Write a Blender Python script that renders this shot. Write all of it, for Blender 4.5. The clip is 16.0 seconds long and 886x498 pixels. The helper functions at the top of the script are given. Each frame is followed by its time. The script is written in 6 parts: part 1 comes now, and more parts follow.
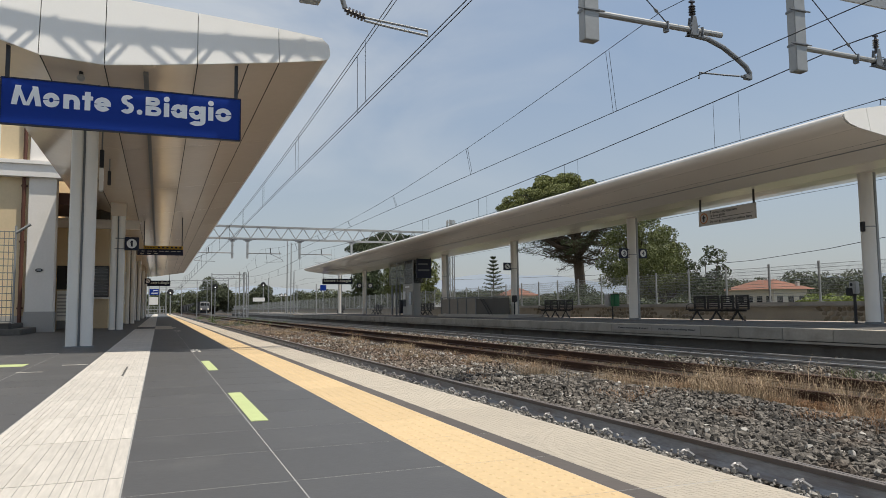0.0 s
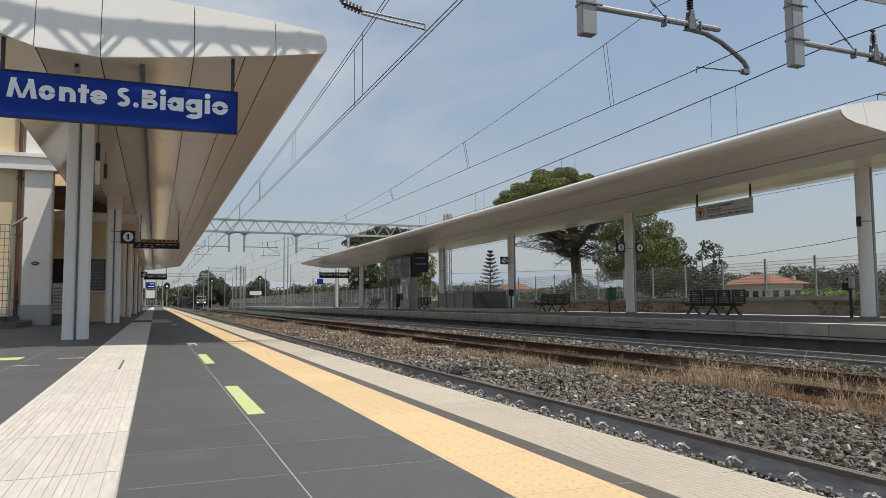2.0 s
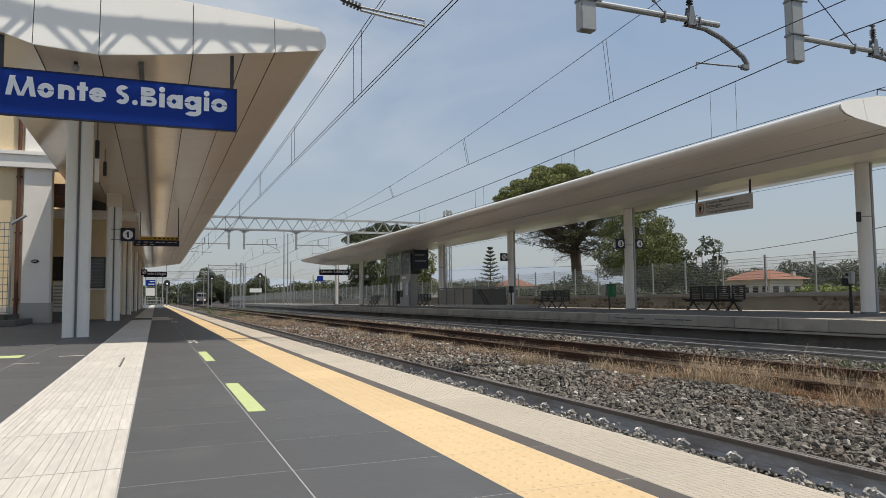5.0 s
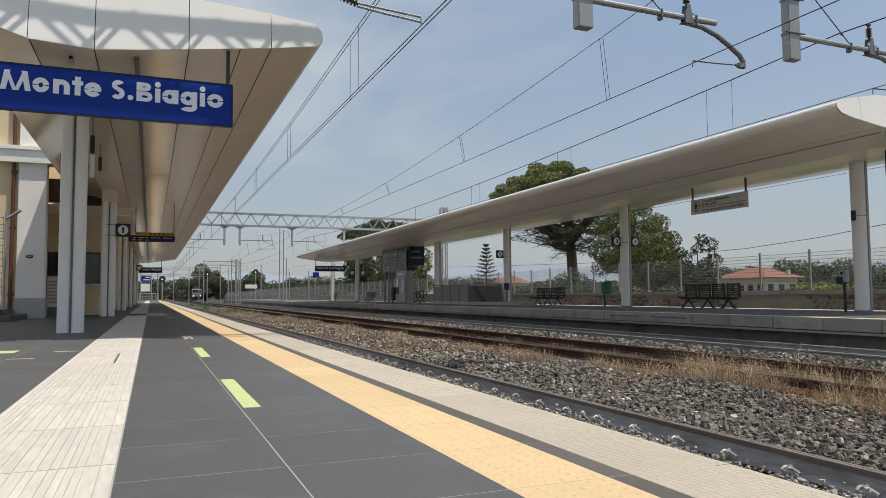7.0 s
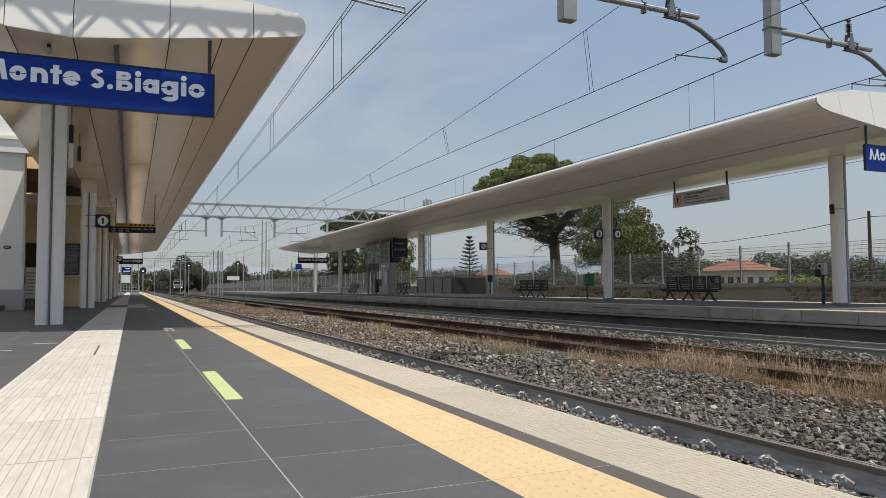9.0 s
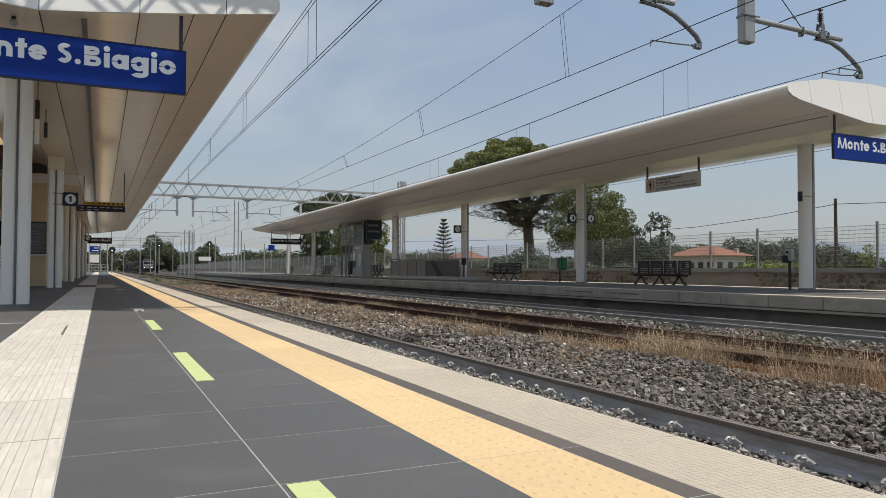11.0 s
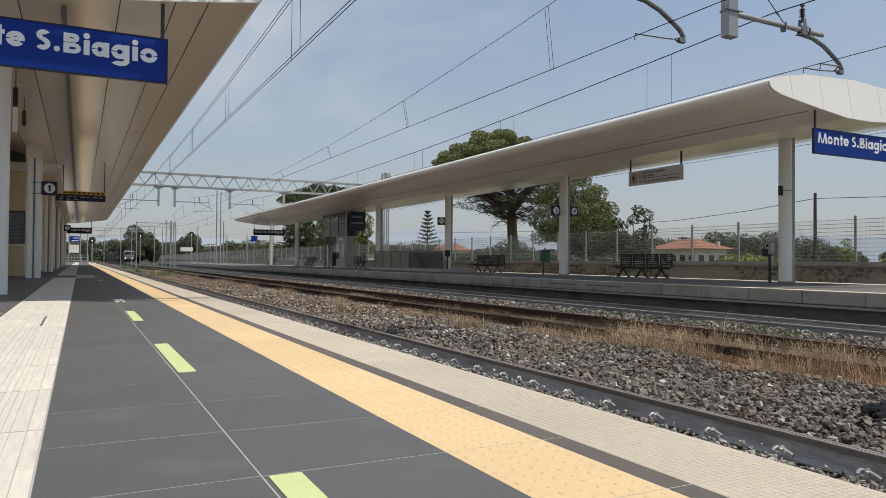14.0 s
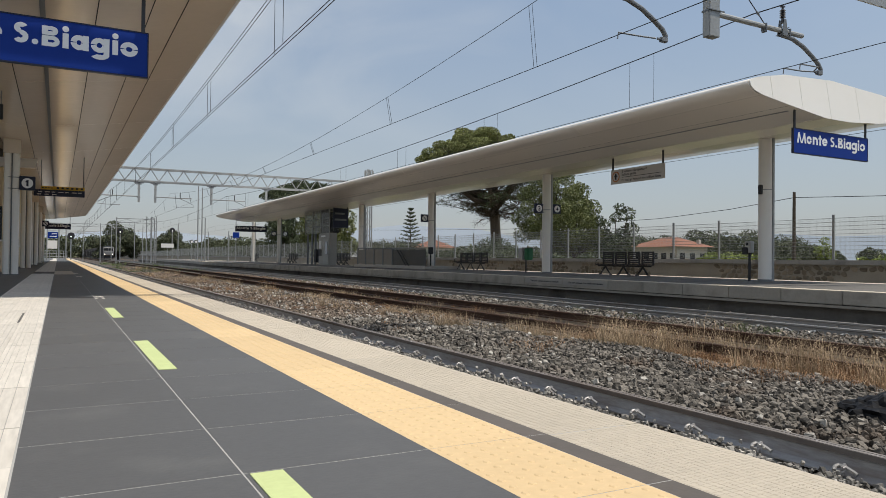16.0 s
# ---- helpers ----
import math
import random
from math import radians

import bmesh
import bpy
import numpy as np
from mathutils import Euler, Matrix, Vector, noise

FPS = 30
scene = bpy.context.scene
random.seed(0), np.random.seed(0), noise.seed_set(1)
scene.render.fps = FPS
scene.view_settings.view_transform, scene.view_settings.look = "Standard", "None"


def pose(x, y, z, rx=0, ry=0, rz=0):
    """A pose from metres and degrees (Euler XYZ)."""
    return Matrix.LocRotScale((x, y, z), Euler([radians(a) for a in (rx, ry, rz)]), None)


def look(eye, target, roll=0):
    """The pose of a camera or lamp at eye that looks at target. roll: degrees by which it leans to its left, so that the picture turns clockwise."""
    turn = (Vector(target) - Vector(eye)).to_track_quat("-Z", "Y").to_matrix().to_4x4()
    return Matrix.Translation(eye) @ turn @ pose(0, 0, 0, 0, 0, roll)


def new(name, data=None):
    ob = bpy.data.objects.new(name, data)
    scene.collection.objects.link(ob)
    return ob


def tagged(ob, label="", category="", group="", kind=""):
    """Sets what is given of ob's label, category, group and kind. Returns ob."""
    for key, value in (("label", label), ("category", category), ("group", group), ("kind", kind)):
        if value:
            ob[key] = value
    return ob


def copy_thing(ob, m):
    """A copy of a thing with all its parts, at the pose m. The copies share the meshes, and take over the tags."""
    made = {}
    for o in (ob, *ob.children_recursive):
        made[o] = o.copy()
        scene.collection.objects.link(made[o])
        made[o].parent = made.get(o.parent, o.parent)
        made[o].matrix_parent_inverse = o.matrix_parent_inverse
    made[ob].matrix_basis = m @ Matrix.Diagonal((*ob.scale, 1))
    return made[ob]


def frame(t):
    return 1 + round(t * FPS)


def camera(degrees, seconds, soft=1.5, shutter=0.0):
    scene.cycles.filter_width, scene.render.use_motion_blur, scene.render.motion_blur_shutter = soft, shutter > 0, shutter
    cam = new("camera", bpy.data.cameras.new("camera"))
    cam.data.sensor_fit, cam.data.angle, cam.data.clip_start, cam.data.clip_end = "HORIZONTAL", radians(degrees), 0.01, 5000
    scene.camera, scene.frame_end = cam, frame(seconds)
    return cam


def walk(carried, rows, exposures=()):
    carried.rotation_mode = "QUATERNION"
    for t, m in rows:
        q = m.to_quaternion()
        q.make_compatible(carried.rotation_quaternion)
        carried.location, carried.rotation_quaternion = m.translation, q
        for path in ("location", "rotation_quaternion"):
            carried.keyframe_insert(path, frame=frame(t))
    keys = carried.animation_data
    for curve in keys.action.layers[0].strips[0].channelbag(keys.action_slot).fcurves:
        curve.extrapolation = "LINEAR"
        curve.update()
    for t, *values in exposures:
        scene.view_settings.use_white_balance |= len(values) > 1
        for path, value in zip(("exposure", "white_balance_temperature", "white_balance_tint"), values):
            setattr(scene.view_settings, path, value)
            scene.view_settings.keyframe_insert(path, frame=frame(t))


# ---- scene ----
EYE = (0.0, 0.0, 0.62)
cam = camera(63.73, 16.0, soft=0.7)
# seconds, pitch, roll, yaw of the tripod head
TURN = (
    (0, 4.72, 0.54, -21.67),
    (0.5, 4.45, 0.60, -21.73),
    (1, 4.48, 0.69, -21.78),
    (1.5, 4.37, 0.65, -21.77),
    (2, 4.23, 0.44, -21.92),
    (2.5, 4.25, 0.42, -22.00),
    (3, 4.21, 0.53, -21.77),
    (3.5, 4.05, 0.62, -21.74),
    (4, 3.99, 0.65, -21.78),
    (6.5, 3.83, 0.47, -22.14),
    (7, 3.71, 0.40, -22.26),
    (7.5, 3.71, 0.23, -22.99),
    (8, 3.58, 0.20, -23.33),
    (8.5, 3.28, 0.27, -23.43),
    (9, 3.06, 0.32, -23.60),
    (11.5, 1.40, -0.22, -25.95),
    (12, 1.30, -0.20, -25.99),
    (12.5, 1.40, -0.36, -26.31),
    (13, 1.41, -0.48, -26.74),
    (13.5, 1.19, -0.48, -27.08),
    (14, 1.01, -0.44, -27.01),
    (14.5, 1.05, -0.47, -26.95),
    (15, 1.11, -0.59, -27.15),
    (15.5, 0.74, -0.64, -27.71),
    (16, 0.80, -0.62, -28.37),
)
walk(cam, [(t, pose(*EYE, 90 + pitch, roll, yaw)) for t, pitch, roll, yaw in TURN])

# ---- light ----
SUN_DIR = Vector((0.296, -0.262, 1.0)).normalized()
sun = new("sun", bpy.data.lights.new("sun", "SUN"))
sun.data.energy, sun.data.angle, sun.data.color = 4.0, radians(0.6), (1.0, 0.935, 0.83)
sun.matrix_world = look((30, -20, 90), Vector((30, -20, 90)) - SUN_DIR)
world = bpy.data.worlds.new("world")
scene.world = world
world.use_nodes = True
wn, wl = world.node_tree.nodes, world.node_tree.links
sky = wn.new("ShaderNodeTexSky")
sky.sky_type, sky.sun_disc = "NISHITA", False
sky.sun_elevation = math.asin(SUN_DIR.z)
sky.sun_rotation = math.atan2(SUN_DIR.x, SUN_DIR.y)
sky.air_density, sky.dust_density, sky.ozone_density = 1.0, 0.7, 0.6
bg = wn["Background"]
bg.inputs["Strength"].default_value = 0.145
# thin cirrus and haze: a pale veil, thicker towards the horizon
geo_w = wn.new("ShaderNodeTexCoord")
sep = wn.new("ShaderNodeSeparateXYZ")
wl.new(geo_w.outputs["Generated"], sep.inputs[0])
low = wn.new("ShaderNodeMapRange")
low.inputs["From Min"].default_value, low.inputs["From Max"].default_value = 0.0, 0.45
low.inputs["To Min"].default_value, low.inputs["To Max"].default_value = 0.85, 0.20
wl.new(sep.outputs["Z"], low.inputs["Value"])
wmap = wn.new("ShaderNodeMapping")
wmap.inputs["Scale"].default_value = (1.3, 1.6, 3.2)
wl.new(geo_w.outputs["Generated"], wmap.inputs[0])
cir = wn.new("ShaderNodeTexNoise")
cir.inputs["Scale"].default_value, cir.inputs["Detail"].default_value, cir.inputs["Distortion"].default_value = 1.7, 7.0, 0.6
wl.new(wmap.outputs[0], cir.inputs["Vector"])
cr = wn.new("ShaderNodeMapRange")
cr.inputs["From Min"].default_value, cr.inputs["From Max"].default_value = 0.38, 0.72
cr.inputs["To Min"].default_value, cr.inputs["To Max"].default_value = 0.02, 0.55
wl.new(cir.outputs["Fac"], cr.inputs["Value"])
wmix = wn.new("ShaderNodeMix")
wmix.data_type = "RGBA"
wl.new(low.outputs[0], wmix.inputs["Factor"])
tint = wn.new("ShaderNodeVectorMath")
tint.operation = "MULTIPLY"
tint.inputs[1].default_value = (0.965, 1.015, 0.985)
wl.new(sky.outputs[0], tint.inputs[0])
wl.new(tint.outputs[0], wmix.inputs["A"])
wmix.inputs["B"].default_value = (2.54, 2.60, 2.86, 1)
wmix2 = wn.new("ShaderNodeMix")
wmix2.data_type = "RGBA"
hi = wn.new("ShaderNodeMapRange")
hi.inputs["From Min"].default_value, hi.inputs["From Max"].default_value = 0.06, 0.30
wl.new(sep.outputs["Z"], hi.inputs["Value"])
cfac = wn.new("ShaderNodeMath")
cfac.operation = "MULTIPLY"
wl.new(cr.outputs[0], cfac.inputs[0])
wl.new(hi.outputs[0], cfac.inputs[1])
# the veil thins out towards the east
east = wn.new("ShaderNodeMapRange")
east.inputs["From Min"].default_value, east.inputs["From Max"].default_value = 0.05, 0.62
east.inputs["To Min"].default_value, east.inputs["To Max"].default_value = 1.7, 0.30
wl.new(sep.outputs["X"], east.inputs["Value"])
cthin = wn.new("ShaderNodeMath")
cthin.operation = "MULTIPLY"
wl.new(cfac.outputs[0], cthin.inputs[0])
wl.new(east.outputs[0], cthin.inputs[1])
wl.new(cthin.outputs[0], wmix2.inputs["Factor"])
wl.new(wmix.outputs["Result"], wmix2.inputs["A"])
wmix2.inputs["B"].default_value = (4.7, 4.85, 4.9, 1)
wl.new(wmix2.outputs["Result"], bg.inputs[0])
scene.view_settings.exposure = 0.0


# ---- materials ----
def mat(name, rgb, rough=0.7, metal=0.0, vary=0.12, scale=3.0, fine=0.08, fine_scale=40.0, bump=0.1, bump_scale=60.0,
        stretch=(1, 1, 1), spots=None, spec=0.4, per_object=0.0, per_island=0.0):
    """Principled surface with broad and fine colour variation, relief and optional stains."""
    m = bpy.data.materials.new(name)
    m.use_nodes = True
    n, l = m.node_tree.nodes, m.node_tree.links
    b = n["Principled BSDF"]
    b.inputs["Roughness"].default_value, b.inputs["Metallic"].default_value = rough, metal
    b.inputs["Specular IOR Level"].default_value = spec
    co = n.new("ShaderNodeTexCoord")
    mp = n.new("ShaderNodeMapping")
    mp.inputs["Scale"].default_value = stretch
    geo = n.new("ShaderNodeNewGeometry")
    l.new(geo.outputs["Position"], mp.inputs[0])

    def noise_tex(s, detail=4.0):
        t = n.new("ShaderNodeTexNoise")
        t.inputs["Scale"].default_value, t.inputs["Detail"].default_value = s, detail
        l.new(mp.outputs[0], t.inputs["Vector"])
        return t.outputs["Fac"]

    def math_node(op, a, c):
        t = n.new("ShaderNodeMath")
        t.operation = op
        for i, v in enumerate((a, c)):
            if isinstance(v, (int, float)):
                t.inputs[i].default_value = v
            else:
                l.new(v, t.inputs[i])
        return t.outputs[0]

    v1 = math_node("MULTIPLY_ADD", noise_tex(scale), vary * 2)
    v1.node.inputs[2].default_value = 1 - vary
    v2 = math_node("MULTIPLY_ADD", noise_tex(fine_scale), fine * 2)
    v2.node.inputs[2].default_value = 1 - fine
    val = math_node("MULTIPLY", v1, v2)
    for amount, node, sock in ((per_object, "ShaderNodeObjectInfo", "Random"), (per_island, None, "Random Per Island")):
        if amount:
            src = n.new(node) if node else geo
            v3 = math_node("MULTIPLY_ADD", src.outputs[sock], amount * 2)
            v3.node.inputs[2].default_value = 1 - amount
            val = math_node("MULTIPLY", val, v3)
    mul = n.new("ShaderNodeVectorMath")
    mul.operation = "SCALE"
    mul.inputs[0].default_value = rgb
    l.new(val, mul.inputs["Scale"])
    col = mul.outputs[0]
    if spots:
        rgb2, s_scale, lo, hi = spots
        ramp = n.new("ShaderNodeValToRGB")
        ramp.color_ramp.elements[0].position, ramp.color_ramp.elements[1].position = lo, hi
        l.new(noise_tex(s_scale, 6.0), ramp.inputs[0])
        mix = n.new("ShaderNodeMix")
        mix.data_type = "RGBA"
        l.new(ramp.outputs[0], mix.inputs["Factor"])
        l.new(col, mix.inputs["A"])
        mix.inputs["B"].default_value = (*rgb2, 1)
        col = mix.outputs["Result"]
    l.new(col, b.inputs["Base Color"])
    if bump:
        bp = n.new("ShaderNodeBump")
        bp.inputs["Strength"].default_value, bp.inputs["Distance"].default_value = bump, 0.02
        l.new(noise_tex(bump_scale), bp.inputs["Height"])
        l.new(bp.outputs[0], b.inputs["Normal"])
    return m


M = {
    "gres": mat("dark_gres_tile", (0.090, 0.0885, 0.087), 0.55, vary=0.10, scale=1.2, fine=0.12, fine_scale=25, bump=0.06, per_object=0.06,
                spots=((0.12, 0.118, 0.112), 2.5, 0.55, 0.8)),
    "joint": mat("pale_joint_grout", (0.36, 0.35, 0.33), 0.9),
    "white_tile": mat("cream_tactile_tile", (0.56, 0.515, 0.45), 0.8, vary=0.06, scale=6.0, fine=0.20, fine_scale=60, stretch=(1, 0.10, 1), per_object=0.04, per_island=0.05,
                      spots=((0.42, 0.38, 0.32), 14.0, 0.58, 0.86)),
    "white_tile_gap": mat("tactile_tile_dirt", (0.17, 0.15, 0.125), 0.9),
    "yellow": mat("ochre_tactile_tile", (0.62, 0.452, 0.25), 0.75, vary=0.08, scale=2.0, fine=0.10, fine_scale=30, per_object=0.05,
                  spots=((0.53, 0.40, 0.22), 4.0, 0.58, 0.85)),
    "coping": mat("cream_edge_stone", (0.48, 0.42, 0.335), 0.8, vary=0.12, scale=1.5, fine=0.12, fine_scale=22, per_object=0.06,
                  spots=((0.40, 0.35, 0.28), 2.5, 0.56, 0.85)),
    "lime": mat("lime_green_paint", (0.50, 0.56, 0.26), 0.7, vary=0.10, scale=6, fine=0.10),
    "concrete": mat("grey_concrete", (0.36, 0.345, 0.32), 0.9, vary=0.18, scale=0.8, fine=0.15, fine_scale=12, bump=0.25,
                    spots=((0.16, 0.15, 0.14), 1.2, 0.55, 0.8)),
    # stained concrete, its base also darkened for the shaded island platform face
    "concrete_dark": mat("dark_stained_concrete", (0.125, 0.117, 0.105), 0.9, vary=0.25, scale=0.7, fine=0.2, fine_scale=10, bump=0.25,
                         spots=((0.055, 0.05, 0.046), 1.0, 0.5, 0.75)),
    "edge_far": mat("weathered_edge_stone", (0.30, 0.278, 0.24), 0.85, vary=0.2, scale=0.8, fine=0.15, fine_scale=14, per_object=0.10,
                    spots=((0.17, 0.155, 0.135), 1.4, 0.5, 0.78)),
    "white_panel": mat("white_coated_panel", (0.81, 0.79, 0.75), 0.45, vary=0.04, scale=0.7, fine=0.02, bump=0.02, bump_scale=8),
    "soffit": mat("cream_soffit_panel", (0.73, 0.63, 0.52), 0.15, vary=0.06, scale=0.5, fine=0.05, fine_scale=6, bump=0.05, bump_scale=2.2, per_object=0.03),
    # paler than the near soffit: light bounced from the ground is put into the colour
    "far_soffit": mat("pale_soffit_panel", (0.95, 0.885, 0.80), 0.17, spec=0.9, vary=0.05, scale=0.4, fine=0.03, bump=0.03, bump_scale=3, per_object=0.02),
    "seam": mat("dark_panel_seam", (0.03, 0.028, 0.025), 0.8),
    "post": mat("white_painted_steel", (0.80, 0.77, 0.715), 0.45, vary=0.05, scale=1.5, fine=0.04, bump=0.03,
                spots=((0.66, 0.64, 0.60), 1.5, 0.6, 0.9)),
    "ballast_bed": mat("ballast_bed", (0.060, 0.050, 0.042), 0.95, vary=0.3, scale=2.0, fine=0.45, fine_scale=22, bump=1.0, bump_scale=22,
                       spots=((0.13, 0.095, 0.065), 0.5, 0.5, 0.7)),
    "stone": mat("ballast_stone", (0.124, 0.110, 0.093), 0.9, vary=0.25, scale=1.0, fine=0.30, fine_scale=40, bump=0.5, per_island=0.85,
                 spots=((0.12, 0.085, 0.060), 0.9, 0.56, 0.75)),
    "stone_brown": mat("earthy_ballast_stone", (0.155, 0.124, 0.098), 0.95, vary=0.3, scale=0.8, fine=0.25, fine_scale=40, bump=0.5, per_island=0.65,
                       spots=((0.135, 0.080, 0.048), 0.7, 0.48, 0.68)),
    "rail": mat("grey_steel_rail", (0.37, 0.365, 0.37), 0.6, metal=0.0, vary=0.2, scale=2.5, fine=0.35, fine_scale=30, stretch=(1, 0.35, 1.6), bump=0.25,
                spots=((0.22, 0.18, 0.15), 5.0, 0.50, 0.74)),
    "rail_worn": mat("brownish_steel_rail", (0.26, 0.25, 0.24), 0.6, vary=0.15, scale=1.0, fine=0.15, stretch=(1, 0.15, 1),
                     spots=((0.17, 0.13, 0.10), 3.0, 0.55, 0.8)),
    "rail_head": mat("brown_grey_rail_head", (0.17, 0.15, 0.135), 0.6, metal=0.1, vary=0.2, scale=2.0, fine=0.3, fine_scale=25, stretch=(1, 0.06, 1), bump=0.15, spots=((0.10, 0.065, 0.045), 2.5, 0.5, 0.75)),
    "rail_top": mat("polished_rail_head", (0.55, 0.55, 0.57), 0.25, metal=1.0, vary=0.05, stretch=(1, 0.1, 1), bump=0.02),
    "rust": mat("rusty_rail", (0.062, 0.032, 0.020), 0.9, vary=0.3, scale=2.0, fine=0.3, bump=0.3, spots=((0.045, 0.025, 0.018), 5.0, 0.5, 0.75)),
    "stone_wall": mat("stone_wall", (0.37, 0.335, 0.275), 0.95, vary=0.2, scale=1.2, fine=0.2, bump=0.4),
    "ground": mat("dry_field_ground", (0.16, 0.14, 0.07), 1.0, vary=0.3, scale=0.15, fine=0.3, fine_scale=3, bump=0.3, spots=((0.07, 0.09, 0.03), 0.2, 0.45, 0.65)),
}


def link(name, bm, material, parent=None):
    me = bpy.data.meshes.new(name)
    bm.to_mesh(me)
    bm.free()
    for m in material if isinstance(material, (list, tuple)) else (material,):
        me.materials.append(M[m] if isinstance(m, str) else m)
    ob = new(name, me)
    ob.parent = parent
    return ob


def part(name, bm, material, parent, label=""):
    """One mesh object under a thing or a part."""
    return tagged(link(name, bm, material, parent), label)


def thing(name, label, category, group="", at=(0, 0, 0), turn=0, kind=""):
    """An empty at a thing's base, which parents its parts."""
    e = new(name)
    e.matrix_world = pose(*at, 0, 0, turn)
    e.empty_display_size = 0.2
    return tagged(e, label, category, group, kind)


def box(bm, x0, x1, y0, y1, z0, z1, mi=0):
    v = [bm.verts.new((x, y, z)) for z in (z0, z1) for y in (y0, y1) for x in (x0, x1)]
    fs = [bm.faces.new([v[i] for i in q]) for q in
          ((0, 2, 3, 1), (4, 5, 7, 6), (0, 1, 5, 4), (2, 6, 7, 3), (0, 4, 6, 2), (1, 3, 7, 5))]
    for f in fs:
        f.material_index = mi
    return v


def boxes(*rows, bevel=0.0):
    bm = bmesh.new()
    for r in rows:
        box(bm, *r)
    if bevel:
        bmesh.ops.bevel(bm, geom=bm.edges[:], offset=bevel, segments=2, affect="EDGES", clamp_overlap=True)
    return bm


def tube(bm, a, b, r0, r1=None, n=8):
    """A round bar from a to b."""
    a, b = Vector(a), Vector(b)
    d = b - a
    q = d.to_track_quat("Z", "Y").to_matrix().to_4x4()
    bmesh.ops.create_cone(bm, cap_ends=True, segments=n, radius1=r0, radius2=r0 if r1 is None else r1, depth=d.length,
                          matrix=Matrix.Translation((a + b) / 2) @ q)
    return bm


def tubes(*rows, n=8):
    bm = bmesh.new()
    for r in rows:
        tube(bm, *r, n=n)
    return bm


def path_tube(bm, pts, r, n=8):
    """A bent round bar through pts, with swept rings."""
    pts = [Vector(p) for p in pts]
    rings = []
    for i, p in enumerate(pts):
        d = (pts[min(i + 1, len(pts) - 1)] - pts[max(i - 1, 0)]).normalized()
        u = d.cross(Vector((0.31, 0.2, 0.93))).normalized()
        w = d.cross(u)
        rings.append([bm.verts.new(p + (u * math.cos(2 * math.pi * k / n) + w * math.sin(2 * math.pi * k / n)) * r) for k in range(n)])
    for a, b in zip(rings, rings[1:]):
        for k in range(n):
            bm.faces.new((a[k], a[(k + 1) % n], b[(k + 1) % n], b[k]))
    bm.faces.new(rings[0][::-1])
    bm.faces.new(rings[-1])
    return bm


def prism(bm, poly, y0, y1, mi=0):
    """A profile in x, z drawn along y; counter-clockwise seen from -y."""
    a = [bm.verts.new((x, y0, z)) for x, z in poly]
    b = [bm.verts.new((x, y1, z)) for x, z in poly]
    n = len(poly)
    fs = [bm.faces.new((a[i], a[(i + 1) % n], b[(i + 1) % n], b[i])) for i in range(n)]
    fs += [bm.faces.new(a[::-1]), bm.faces.new(b)]
    for f in fs:
        f.material_index = mi
    bmesh.ops.recalc_face_normals(bm, faces=fs)
    return fs


def prisms(poly, y0, y1):
    bm = bmesh.new()
    prism(bm, poly, y0, y1)
    return bm

